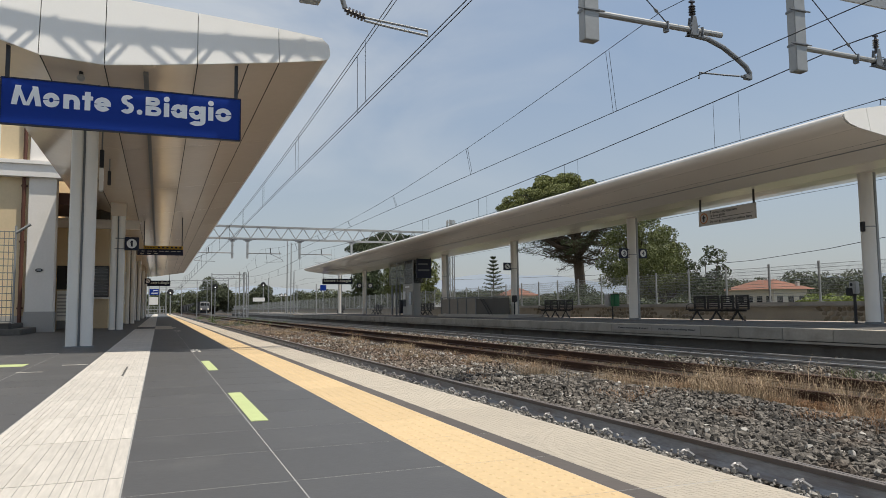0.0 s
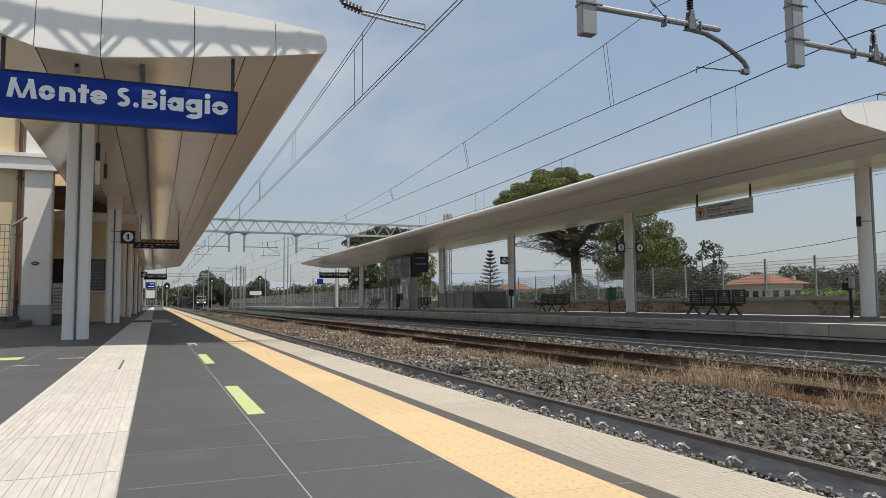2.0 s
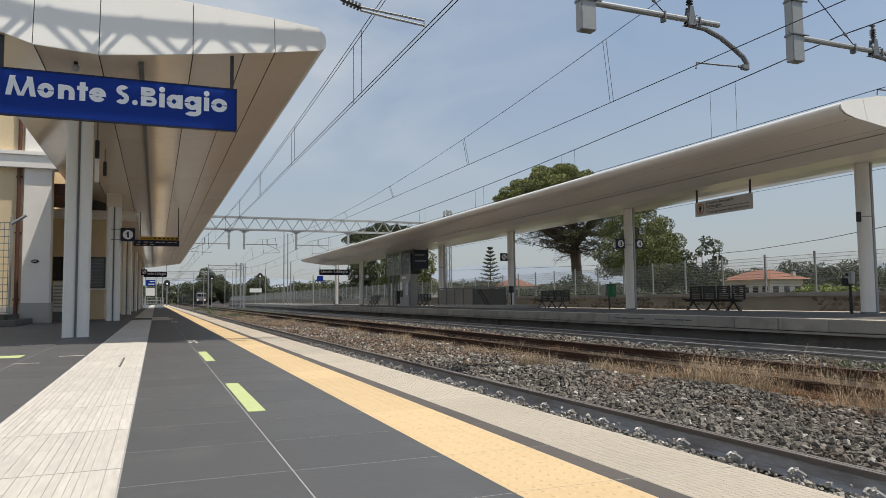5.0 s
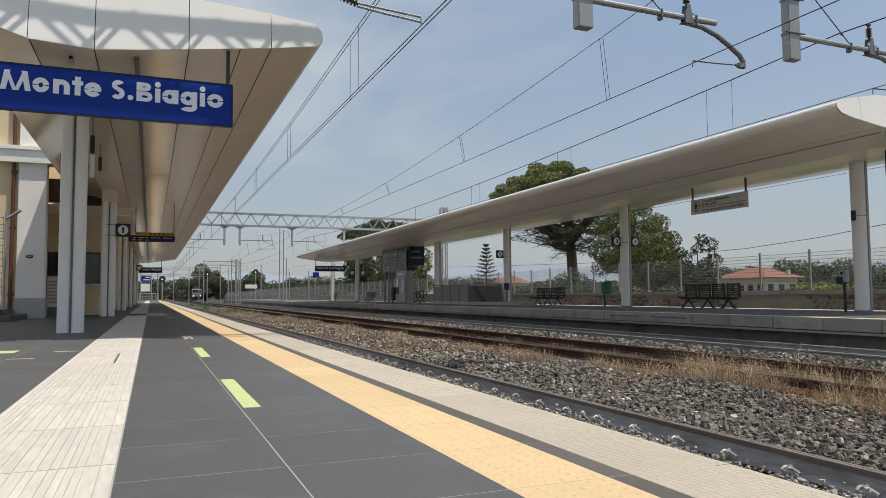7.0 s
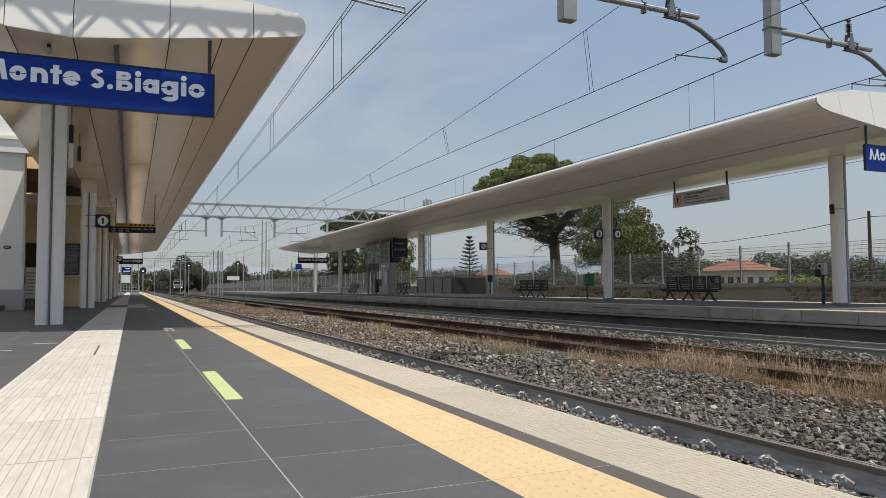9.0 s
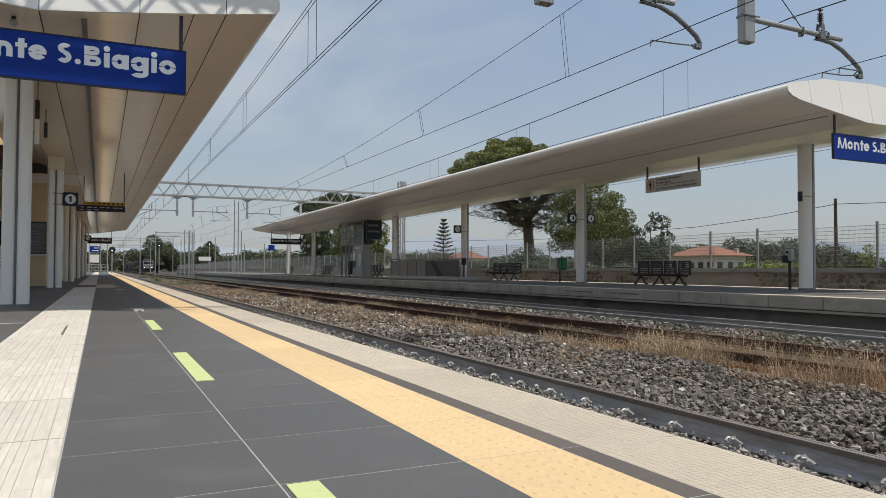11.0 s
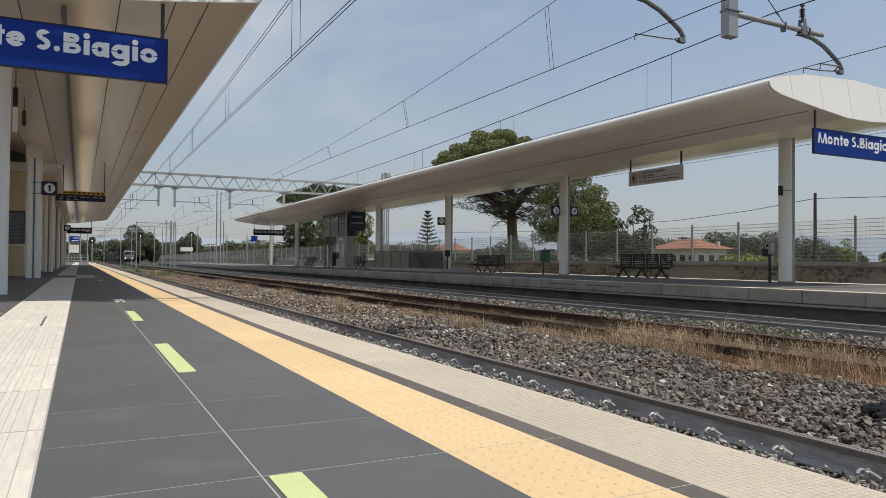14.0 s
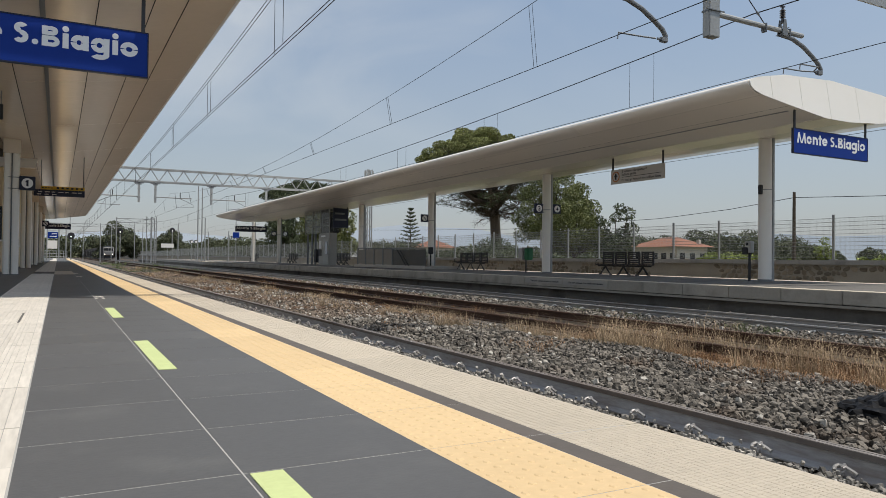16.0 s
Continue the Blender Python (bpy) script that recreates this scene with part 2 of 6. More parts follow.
M.update({
    "blue": mat("blue_enamel", (0.003, 0.030, 0.235), 0.5, vary=0.06, scale=2, fine=0.03, bump=0.01, spec=0.2),
    "navy": mat("navy_enamel", (0.008, 0.012, 0.038), 0.4, vary=0.06, fine=0.03, bump=0.01),
    "white_paint": mat("white_lettering", (0.80, 0.81, 0.82), 0.5, vary=0.02, fine=0.02, bump=0.0),
    "pale_sign": mat("pale_grey_sign_face", (0.56, 0.53, 0.50), 0.5, vary=0.04, fine=0.03, bump=0.0),
    "ink": mat("dark_print", (0.03, 0.03, 0.035), 0.6, vary=0.05, bump=0.0),
    "orange_print": mat("orange_print", (0.45, 0.16, 0.05), 0.6, vary=0.05, bump=0.0),
    "amber": mat("amber_print", (0.55, 0.33, 0.03), 0.6, vary=0.05, bump=0.0),
    "dark_steel": mat("dark_grey_steel", (0.035, 0.036, 0.04), 0.45, metal=0.2, vary=0.1, fine=0.08),
    "galv": mat("galvanised_steel", (0.34, 0.345, 0.34), 0.5, metal=0.4, vary=0.10, scale=2, fine=0.10, fine_scale=15),
    "galv_dark": mat("weathered_galvanised_steel", (0.20, 0.21, 0.22), 0.55, metal=0.4, vary=0.12, scale=2, fine=0.10),
    "wire": mat("dark_copper_wire", (0.03, 0.03, 0.032), 0.5, metal=0.4, vary=0.05, bump=0.0),
    "insulator": mat("brown_glazed_insulator", (0.055, 0.05, 0.055), 0.25, vary=0.05, bump=0.0),
    "plaster_yellow": mat("yellow_plaster", (0.70, 0.56, 0.36), 0.9, vary=0.10, scale=0.7, fine=0.06, fine_scale=14, bump=0.12,
                          spots=((0.60, 0.47, 0.29), 0.9, 0.55, 0.85)),
    "plaster_white": mat("white_plaster", (0.84, 0.80, 0.745), 0.9, vary=0.07, scale=0.8, fine=0.05, fine_scale=14, bump=0.12,
                         spots=((0.72, 0.68, 0.62), 0.8, 0.55, 0.85)),
    "plinth": mat("grey_stone_plinth", (0.42, 0.40, 0.37), 0.85, vary=0.12, scale=1.5, fine=0.10),
    "pipe": mat("brown_downpipe", (0.11, 0.045, 0.03), 0.6, vary=0.12, fine=0.08),
    "glass_dark": mat("dark_window_glass", (0.02, 0.022, 0.025), 0.08, vary=0.05, bump=0.0, spec=0.6),
    "lift_glass": mat("tinted_lift_glass", (0.028, 0.030, 0.030), 0.08, vary=0.2, bump=0.0, spec=0.25),
    "grey_panel": mat("grey_metal_panel", (0.42, 0.42, 0.41), 0.5, metal=0.2, vary=0.06, fine=0.05),
    "green_bin": mat("green_painted_metal", (0.02, 0.14, 0.055), 0.5, vary=0.10, fine=0.06),
    "roof_tile": mat("terracotta_roof_tile", (0.25, 0.118, 0.078), 0.9, vary=0.15, scale=0.6, fine=0.2, fine_scale=4, stretch=(1, 1, 1), bump=0.3, bump_scale=6),
    "house_wall": mat("pale_house_plaster", (0.52, 0.48, 0.43), 0.9, vary=0.08, scale=0.4),
    "bark": mat("grey_brown_bark", (0.085, 0.065, 0.05), 0.95, vary=0.25, scale=1.5, fine=0.3, fine_scale=9, bump=0.8, bump_scale=9, stretch=(1, 1, 0.3)),
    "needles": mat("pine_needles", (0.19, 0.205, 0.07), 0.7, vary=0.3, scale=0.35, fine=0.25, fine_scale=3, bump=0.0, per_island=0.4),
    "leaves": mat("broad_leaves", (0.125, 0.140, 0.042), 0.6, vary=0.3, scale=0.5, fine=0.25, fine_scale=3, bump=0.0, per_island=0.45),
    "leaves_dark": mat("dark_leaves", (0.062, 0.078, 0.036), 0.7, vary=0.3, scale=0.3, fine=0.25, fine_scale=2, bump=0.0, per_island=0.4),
    # far foliage: distance haze mixed into the leaf colour, paler and greyer
    "leaves_far_haze": mat("olive_tree_leaves", (0.095, 0.106, 0.06), 0.8, vary=0.25, scale=0.2, fine=0.2, fine_scale=1, bump=0.0, per_island=0.35),
    "leaves_light": mat("light_green_shrub_leaves", (0.19, 0.23, 0.045), 0.6, vary=0.3, scale=0.5, fine=0.2, fine_scale=3, bump=0.0, per_island=0.4),
    "straw": mat("dry_straw_grass", (0.41, 0.305, 0.195), 0.9, vary=0.35, scale=1.2, fine=0.15, bump=0.0, per_island=0.4),
    "straw_red": mat("reddish_dry_weed", (0.29, 0.165, 0.085), 0.9, vary=0.35, scale=1.2, fine=0.15, bump=0.0, per_island=0.4),
    "weed": mat("green_weed", (0.09, 0.13, 0.035), 0.8, vary=0.3, scale=1.2, fine=0.15, bump=0.0, per_island=0.4),
    "stone_pale": mat("pale_grey_stone", (0.19, 0.178, 0.16), 0.95, vary=0.2, fine=0.2, per_island=0.6),
    "stone_white": mat("pale_limestone_chip", (0.38, 0.355, 0.315), 0.95, vary=0.15, fine=0.15, per_island=0.35),
    "wall_stone": mat("rubble_wall_stone", (0.26, 0.22, 0.165), 0.95, vary=0.25, scale=1.5, fine=0.2, bump=0.4, per_object=0.4),
    "train_dark": mat("dark_grey_train_paint", (0.028, 0.028, 0.031), 0.8, vary=0.15, scale=0.4, fine=0.1, spec=0.15),
    "train_wagon": mat("grey_brown_wagon_side", (0.040, 0.037, 0.036), 0.85, vary=0.2, scale=0.3, fine=0.15, spec=0.15),
    # white front lowered to dark grey: its back-lit shade is in the colour
    "train_white": mat("silver_white_train_front", (0.15, 0.15, 0.155), 0.4, vary=0.05),
    "mesh_wire": mat("grey_fence_wire", (0.30, 0.31, 0.31), 0.6, metal=0.3, vary=0.1, bump=0.0),
    "distant_white": mat("distant_white_shed", (0.6, 0.6, 0.6), 0.8),
})


def emitter(name, rgb, strength):
    m = bpy.data.materials.new(name)
    m.use_nodes = True
    b = m.node_tree.nodes["Principled BSDF"]
    b.inputs["Base Color"].default_value = (*rgb, 1)
    b.inputs["Emission Color"].default_value, b.inputs["Emission Strength"].default_value = (*rgb, 1), strength
    b.inputs["Roughness"].default_value = 1.0
    return m


M["headlight"] = emitter("lit_headlamp", (1.0, 0.9, 0.7), 1.8)
M["signal_white"] = emitter("lit_signal_lens", (1.0, 0.95, 0.85), 1.2)
# no light source: the emission paints distance haze onto the hills
M["far_haze"] = emitter("distant_hazy_hills", (0.36, 0.40, 0.46), 0.66)
M["lift_glass"].node_tree.nodes["Principled BSDF"].inputs["Alpha"].default_value = 0.42

# ---- ground, tracks and platforms ----
EDGE_X, FAR_X0, FAR_X1, FAR_Z = 1.96, 15.0, 22.3, 0.013
T = 0.594            # pitch of the platform tiles
Y0 = 2.07            # a cross joint of the tiles


def structure(name, bm, material, label, category):
    return tagged(link(name, bm, material), label, category, kind="structure")


def sheet(x0, x1, y0, y1, z, nx, ny, amp, scale):
    bm = bmesh.new()
    vs = [[bm.verts.new((x0 + (x1 - x0) * i / nx, y0 + (y1 - y0) * j / ny,
                         z + amp * noise.noise(Vector(((x0 + (x1 - x0) * i / nx) * scale, (y0 + (y1 - y0) * j / ny) * scale, 3.7)))))
           for i in range(nx + 1)] for j in range(ny + 1)]
    for j in range(ny):
        for i in range(nx):
            bm.faces.new((vs[j][i], vs[j][i + 1], vs[j + 1][i + 1], vs[j + 1][i]))
    return bm


structure("ground", boxes((-1800, 3500, -500, 4500, -2.2, -1.2)), "ground", "dry green and straw-coloured field ground beyond the railway", "ground")
structure("track_bed", sheet(1.0, 26.4, -20, 420, -0.79, 40, 440, 0.05, 0.45), "ballast_bed", "grey-brown ballast bed with dry soil between the platforms", "track bed")
structure("embankment", boxes((26.95, 120, -60, 420, -1.3, -0.25)), "ground", "flat dry garden ground behind the stone wall", "ground")
pf1 = structure("platform_1", boxes((-14.0, 1.90, -12, 150, -1.1, -0.0006)), "joint", "platform body with pale grout joints below dark tiles", "platform")
structure("platform_edge_wall", boxes((1.90, 1.93, -12, 150, -1.1, -0.05)), "concrete", "grey concrete face under the platform edge", "wall")
pf2 = structure("platform_2", boxes((FAR_X0 + 0.12, FAR_X1 - 0.12, -25, 165, -1.1, FAR_Z - 0.02)), "concrete_dark", "grey concrete body of the island platform", "platform")
structure("platform_2_paving", boxes((FAR_X0 + 0.55, FAR_X1 - 0.85, -25, 165, FAR_Z - 0.02, FAR_Z)), "concrete_dark", "dark grey paving of the island platform", "paving")
structure("platform_2_white_edge", boxes((FAR_X1 - 0.85, FAR_X1, -25, 165, FAR_Z - 0.2, FAR_Z + 0.004)), "coping", "cream edge stone of the island platform's far side", "edge stone")


def rail_profile(x, z):
    """Half-metre-scale flat-bottom rail section with head, web and foot."""
    return [(x - .07, z - .172), (x + .07, z - .172), (x + .07, z - .16), (x + .012, z - .135), (x + .010, z - .05), (x + .036, z - .036),
            (x + .036, z - .008), (x + .026, z), (x - .026, z), (x - .036, z - .008), (x - .036, z - .036), (x - .010, z - .05), (x - .012, z - .135), (x - .07, z - .16)]


def rail(name, x, z, y0, y1, metal, top, label):
    r = structure(name, prisms(rail_profile(x, z), y0, y1), metal, label, "rail")
    if top:
        part("running_surface", boxes((x - .022, x + .022, y0, y1, z - .002, z + .001)), "rail_top", r, "polished bright running surface")
    return r


rail_1a = rail("rail_1", 2.955, -.55, -20, 420, "rail", True, "grey steel rail along the platform edge")
rail_1b = rail("rail_2", 4.42, -.55, -20, 420, "rail", False, "grey steel rail with a dark web on ballast")
part("rail_head", boxes((4.381, 4.459, -20, 420, -.588, -.553), (4.384, 4.418, -20, 420, -.554, -.549), (4.426, 4.456, -20, 420, -.554, -.547)), "rail_head", rail_1b, "brown-grey worn rail head")
rail("rail_3", 8.42, -.571, -20, 420, "rust", False, "dark rusty rail of the disused middle track")
rail("rail_4", 9.92, -.527, -20, 420, "rust", False, "dark rusty rail beside dry weeds")
rail_3a = rail("rail_5", 12.38, -.54, -20, 420, "rail_worn", True, "grey steel rail with a bright worn head")
rail("rail_6", 13.88, -.56, -20, 420, "rail_worn", True, "grey steel rail below the island platform")

# canopy over the first platform: profile in x, z, seen from the near end
CAN = [(-2.75, 4.53), (-1.61, 4.17), (-0.8, 4.12), (-0.28, 4.18), (0.46, 4.28), (1.2, 4.385), (1.66, 4.45), (2.37, 4.57), (2.455, 4.64), (2.47, 4.73), (2.44, 4.84), (2.34, 4.95), (1.64, 5.03), (-0.3, 5.17), (-1.9, 5.28), (-2.75, 5.0)]
C1_Y0, C1_Y1 = 11.0, 80.0


def shrink(poly, d):
    cx = sum(p[0] for p in poly) / len(poly)
    cz = sum(p[1] for p in poly) / len(poly)
    sx = max(abs(p[0] - cx) for p in poly)
    sz = max(abs(p[1] - cz) for p in poly)
    return [(cx + (x - cx) * (1 - d / sx), cz + (z - cz) * (1 - d / sz)) for x, z in poly]


def canopy(name, poly, y0, y1, label):
    """Dark core with the roof sheet on it; the panels are added as children."""
    c = structure(name, prisms(shrink(poly, 0.02), y0 + 0.20, y1 - 0.02), "seam", label, "canopy")
    return c


def rounded(pts, k=5):
    """More points along a bent run, by a Catmull-Rom curve."""
    out = []
    for i in range(len(pts) - 1):
        a, b = pts[max(i - 1, 0)], pts[i]
        c, d = pts[i + 1], pts[min(i + 2, len(pts) - 1)]
        for j in range(k):
            u = j / k
            out.append(.5 * (2 * b + (c - a) * u + (2 * a - 5 * b + 4 * c - d) * u * u + (3 * b - a - 3 * c + d) * u ** 3))
    return out + [pts[-1]]


def clad(c, poly, runs, y0_all, y1, step):
    """Panels over a canopy: runs are (first, last) profile points of one panel, bent along the points between."""
    n = len(poly)
    k = max(1, round((y1 - y0_all) / step))
    for i0, i1, m, name in runs:
        y0 = y0_all + {"roof_panel": 0.15, "edge_panel": 0.03}.get(name, 0.0)
        bm0 = None
        for j in range(k):
            ya, yb = y0 + (y1 - y0) * j / k + 0.006, y0 + (y1 - y0) * (j + 1) / k - 0.006
            if bm0 is None:
                bm = bmesh.new()
                pts = [Vector((poly[i % n][0], 0, poly[i % n][1])) for i in range(i0, i1 + 1)]
                pts[0] = pts[0] + (pts[1] - pts[0]).normalized() * 0.008
                pts[-1] = pts[-1] - (pts[-1] - pts[-2]).normalized() * 0.008
                if name == "edge_panel":
                    pts = rounded(pts)
                L = yb - ya
                front = [bm.verts.new(p) for p in pts]
                back = [bm.verts.new(p + Vector((0, L, 0))) for p in pts]
                cen = Vector((sum(p[0] for p in poly) / n, 0, sum(p[1] for p in poly) / n))
                fin = [bm.verts.new(p + (cen - p).normalized() * 0.03) for p in pts]
                bin_ = [bm.verts.new(p + (cen - p).normalized() * 0.03 + Vector((0, L, 0))) for p in pts]
                m_ = len(pts)
                for q in range(m_ - 1):
                    bm.faces.new((front[q], front[q + 1], back[q + 1], back[q]))
                    bm.faces.new((front[q], fin[q], fin[q + 1], front[q + 1]))
                    bm.faces.new((back[q], back[q + 1], bin_[q + 1], bin_[q]))
                bm.faces.new((front[0], back[0], bin_[0], fin[0]))
                bm.faces.new((front[-1], fin[-1], bin_[-1], back[-1]))
                bmesh.ops.recalc_face_normals(bm, faces=bm.faces[:])
                if name == "edge_panel":
                    for f in bm.faces:
                        f.smooth = abs(f.normal.y) < .5
                    for e in bm.edges:
                        e.smooth = len(e.link_faces) == 2 and e.calc_face_angle() < 1.0
                ob0 = part(name, bm, m, c)
                ob0.location = (0, ya, 0)
                bm0 = ob0
            else:
                o = new(name, bm0.data)
                o.parent, o.location = c, (0, ya, 0)


def fascia(c, poly, cuts, y, t, m):
    """End panels between the profile's lower and upper lines, cut at the x of cuts."""
    def span(x):
        zs = []
        for (ax, az), (bx, bz) in zip(poly, poly[1:] + poly[:1]):
            if min(ax, bx) <= x <= max(ax, bx) and ax != bx:
                zs.append(az + (bz - az) * (x - ax) / (bx - ax))
        return min(zs), max(zs)
    for a, b in zip(cuts, cuts[1:]):
        lo, hi = a + 0.006, b - 0.006
        xs = sorted({lo, hi, *[p[0] for p in poly if lo < p[0] < hi]})
        rows = [span(x) for x in xs]
        bm = bmesh.new()
        f0 = [bm.verts.new((x, y, z[0])) for x, z in zip(xs, rows)]
        f1 = [bm.verts.new((x, y + (z[1] - z[0]) * .15, z[1])) for x, z in zip(xs, rows)]
        b0 = [bm.verts.new((x, y + t, z[0])) for x, z in zip(xs, rows)]
        b1 = [bm.verts.new((x, y + t + (z[1] - z[0]) * .15, z[1])) for x, z in zip(xs, rows)]
        for i in range(len(xs) - 1):
            bm.faces.new((f0[i], f0[i + 1], f1[i + 1], f1[i]))
            bm.faces.new((b0[i], b1[i], b1[i + 1], b0[i + 1]))
            bm.faces.new((f0[i], b0[i], b0[i + 1], f0[i + 1]))
            bm.faces.new((f1[i], f1[i + 1], b1[i + 1], b1[i]))
        bm.faces.new((f0[0], f1[0], b1[0], b0[0]))
        bm.faces.new((f0[-1], b0[-1], b1[-1], f1[-1]))
        bmesh.ops.recalc_face_normals(bm, faces=bm.faces[:])
        part("fascia_panel", bm, m, c, "white coated end panel")


c1 = canopy("canopy_1", CAN, C1_Y0, C1_Y1, "white canopy with cream soffit panels and dark seams over the platform")
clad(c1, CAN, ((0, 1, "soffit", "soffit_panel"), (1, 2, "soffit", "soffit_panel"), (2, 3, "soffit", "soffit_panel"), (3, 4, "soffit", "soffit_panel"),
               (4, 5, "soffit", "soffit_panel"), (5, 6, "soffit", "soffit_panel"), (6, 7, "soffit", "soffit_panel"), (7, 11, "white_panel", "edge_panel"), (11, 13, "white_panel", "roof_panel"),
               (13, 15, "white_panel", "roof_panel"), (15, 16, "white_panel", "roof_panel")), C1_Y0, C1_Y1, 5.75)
fascia(c1, CAN, (-2.74, -1.63, -0.80, 0.46, 1.66, 2.465), C1_Y0 - 0.022, 0.04, "white_panel")
for i in (1, 2, 4, 5, 6):
    part("seam", boxes((CAN[i][0] - .007, CAN[i][0] + .007, C1_Y0 + .02, C1_Y1 - .02, CAN[i][1] - .004, CAN[i][1] + .02)), "seam", c1, "dark joint between soffit panels")
part("service_channel", boxes((-0.29, -0.22, C1_Y0 + 0.3, C1_Y1 - 0.3, 4.13, 4.30)), "galv_dark", c1, "dark grey service channel")

FCAN = [(15.12, 5.13), (15.16, 5.04), (15.3, 4.94), (15.6, 4.86), (16.7, 4.71), (18.15, 4.53), (19.2, 4.52), (20.6, 4.62), (22.4, 4.86), (22.75, 5.0), (22.8, 5.1), (22.6, 5.22),
        (20.96, 5.50), (18.64, 5.64), (16.62, 5.53), (15.52, 5.32), (15.2, 5.22)]
C2_Y0, C2_Y1 = 12.0, 80.5
c2 = canopy("canopy_2", FCAN, C2_Y0, C2_Y1, "white canopy with pale soffit and rounded edge over the island platform")
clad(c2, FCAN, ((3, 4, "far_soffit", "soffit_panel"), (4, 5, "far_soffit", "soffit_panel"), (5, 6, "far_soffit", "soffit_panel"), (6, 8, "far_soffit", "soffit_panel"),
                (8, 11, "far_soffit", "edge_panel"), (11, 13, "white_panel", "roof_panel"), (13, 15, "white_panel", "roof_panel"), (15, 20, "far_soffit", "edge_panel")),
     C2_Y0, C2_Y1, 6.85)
fascia(c2, FCAN, (15.14, 16.0, 17.2, 18.4, 19.7, 21.2, 22.78), C2_Y0 - 0.022, 0.04, "white_panel")
part("service_channel", boxes((17.03, 17.05, C2_Y0 + 0.3, C2_Y1 - 0.3, 4.645, 4.70)), "galv", c2, "thin grey conduit")

# ---- station building beside the first platform ----
b1 = structure("building_wall_1", boxes((-14, -3.74, 24.62, 25.0, 0, 8)), "plaster_yellow", "yellow plaster end wall of the station building", "wall")
part("pilaster", boxes((-3.74, -2.99, 24.5, 25.0, 0.62, 8), bevel=0.01), "plaster_white", b1, "white plaster corner pilaster")
part("pilaster_base", boxes((-3.76, -2.96, 24.46, 25.0, 0, 0.62), bevel=0.01), "plinth", b1, "grey stone pilaster base")
part("cornice", boxes((-14, -2.80, 24.36, 25.0, 4.69, 5.15), (-14, -2.76, 24.30, 25.0, 5.07, 5.19), bevel=0.008), "plaster_white", b1, "white plaster cornice band")
part("pilaster_panel", boxes((-5.6, -4.55, 24.58, 25.0, 0.0, 8)), "plaster_white", b1, "white plaster pilaster")
part("plinth", boxes((-14, -3.70, 24.52, 25.0, 0, 0.5)), "plinth", b1)
structure("building_wall_2", boxes((-3.8, -3.5, 25.0, 29.0, 0, 8)), "plaster_yellow", "shaded yellow plaster side wall", "wall")
b2 = structure("building_wall_3", boxes((-3.5, -2.32, 28.7, 29.0, 0, 8), (-2.32, -1.72, 28.7, 29.0, 0, 1.12), (-2.32, -1.72, 28.7, 29.0, 2.26, 8)), "plaster_yellow", "yellow plaster wall with a barred window under the canopy", "wall")
w1 = tagged(thing("window_1", "dark barred window with slatted shutter in yellow wall", "window", at=(-2.02, 28.7, 1.12)), kind="structure")
part("pane", boxes((-.28, .28, .12, .15, .04, 1.10)), "glass_dark", w1)
part("window_frame", boxes((-.30, -.26, .06, .14, 0, 1.14), (.26, .30, .06, .14, 0, 1.14), (-.26, .26, .06, .14, 1.10, 1.14), (-.26, .26, .06, .14, 0, .04)), "dark_steel", w1)
part("window_sill", boxes((-.36, .36, -.08, .12, -.06, 0), bevel=0.006), "plaster_white", w1)
for i in range(9):
    part("bar", boxes((-.26, .26, .075, .095, .08 + i * .115, .10 + i * .115)), "galv_dark", w1)
b3 = structure("building_wall_4", boxes((-2.0, -1.72, 29.0, 41.5, 0, 8), (-2.0, -1.72, 41.5, 47.5, 0, 1.0), (-2.0, -1.72, 41.5, 47.5, 2.75, 8), (-2.0, -1.72, 47.5, 78, 0, 8)), "plaster_yellow", "long yellow plaster wall facing the platform", "wall")
w2 = tagged(thing("window_2", "wide glazed window in pale frame in yellow wall", "window", at=(-1.80, 41.5, 1.0)), kind="structure")
for i in range(4):
    part("pane", boxes((-.02, 0, .06 + i * 1.5, 1.44 + i * 1.5, .05, 1.70)), "glass_dark", w2)
part("window_frame", boxes(*[(-.04, .05, -.03 + i * 1.5, .05 + i * 1.5, 0, 1.75) for i in range(5)], (-.04, .05, .05, 5.97, 1.70, 1.75), (-.04, .05, .05, 5.97, 0, .05)), "plaster_white", w2)
structure("portico_beam", boxes((-3.5, -0.72, 28.35, 28.69, 3.62, 3.88), (-3.5, -0.68, 28.30, 28.69, 3.84, 3.92), bevel=0.008), "plaster_white", "white plaster string course under the canopy", "trim")
ac = thing("utility_cabinet", "white louvred utility cabinet against the yellow wall", "cabinet", at=(-3.18, 28.5, 0))
part("case", boxes((-.17, .17, -.15, .19, .3, 1.35), bevel=0.015), "white_panel", ac)
for i in range(7):
    part("louvre", boxes((-.14, .14, -.165, -.15, .45 + i * .12, .50 + i * .12)), "grey_panel", ac)
part("stand", boxes((-.15, .15, -.1, .15, 0, .3)), "galv_dark", ac)
dw = tagged(thing("door_1", "dark glazed upper door in the yellow wall", "door", at=(-3.2, 28.7, 0)), kind="structure")
part("pane", boxes((-.2, .2, -.02, .0, 1.4, 2.25)), "glass_dark", dw)
# added block: keeps light out and gives the recess its dark tone
structure("portico_roof", boxes((-3.5, -2.2, 25.05, 28.3, 3.97, 4.34)), "pipe", "dark brown block added to darken the recess beside the canopy", "roof")
# dark colour stands in for the shade on this plaster above the beam
structure("portico_wall", boxes((-3.2, -1.72, 28.5, 28.7, 3.9, 4.30)), "concrete_dark", "plaster wall above the string course, coloured dark for shade", "wall")
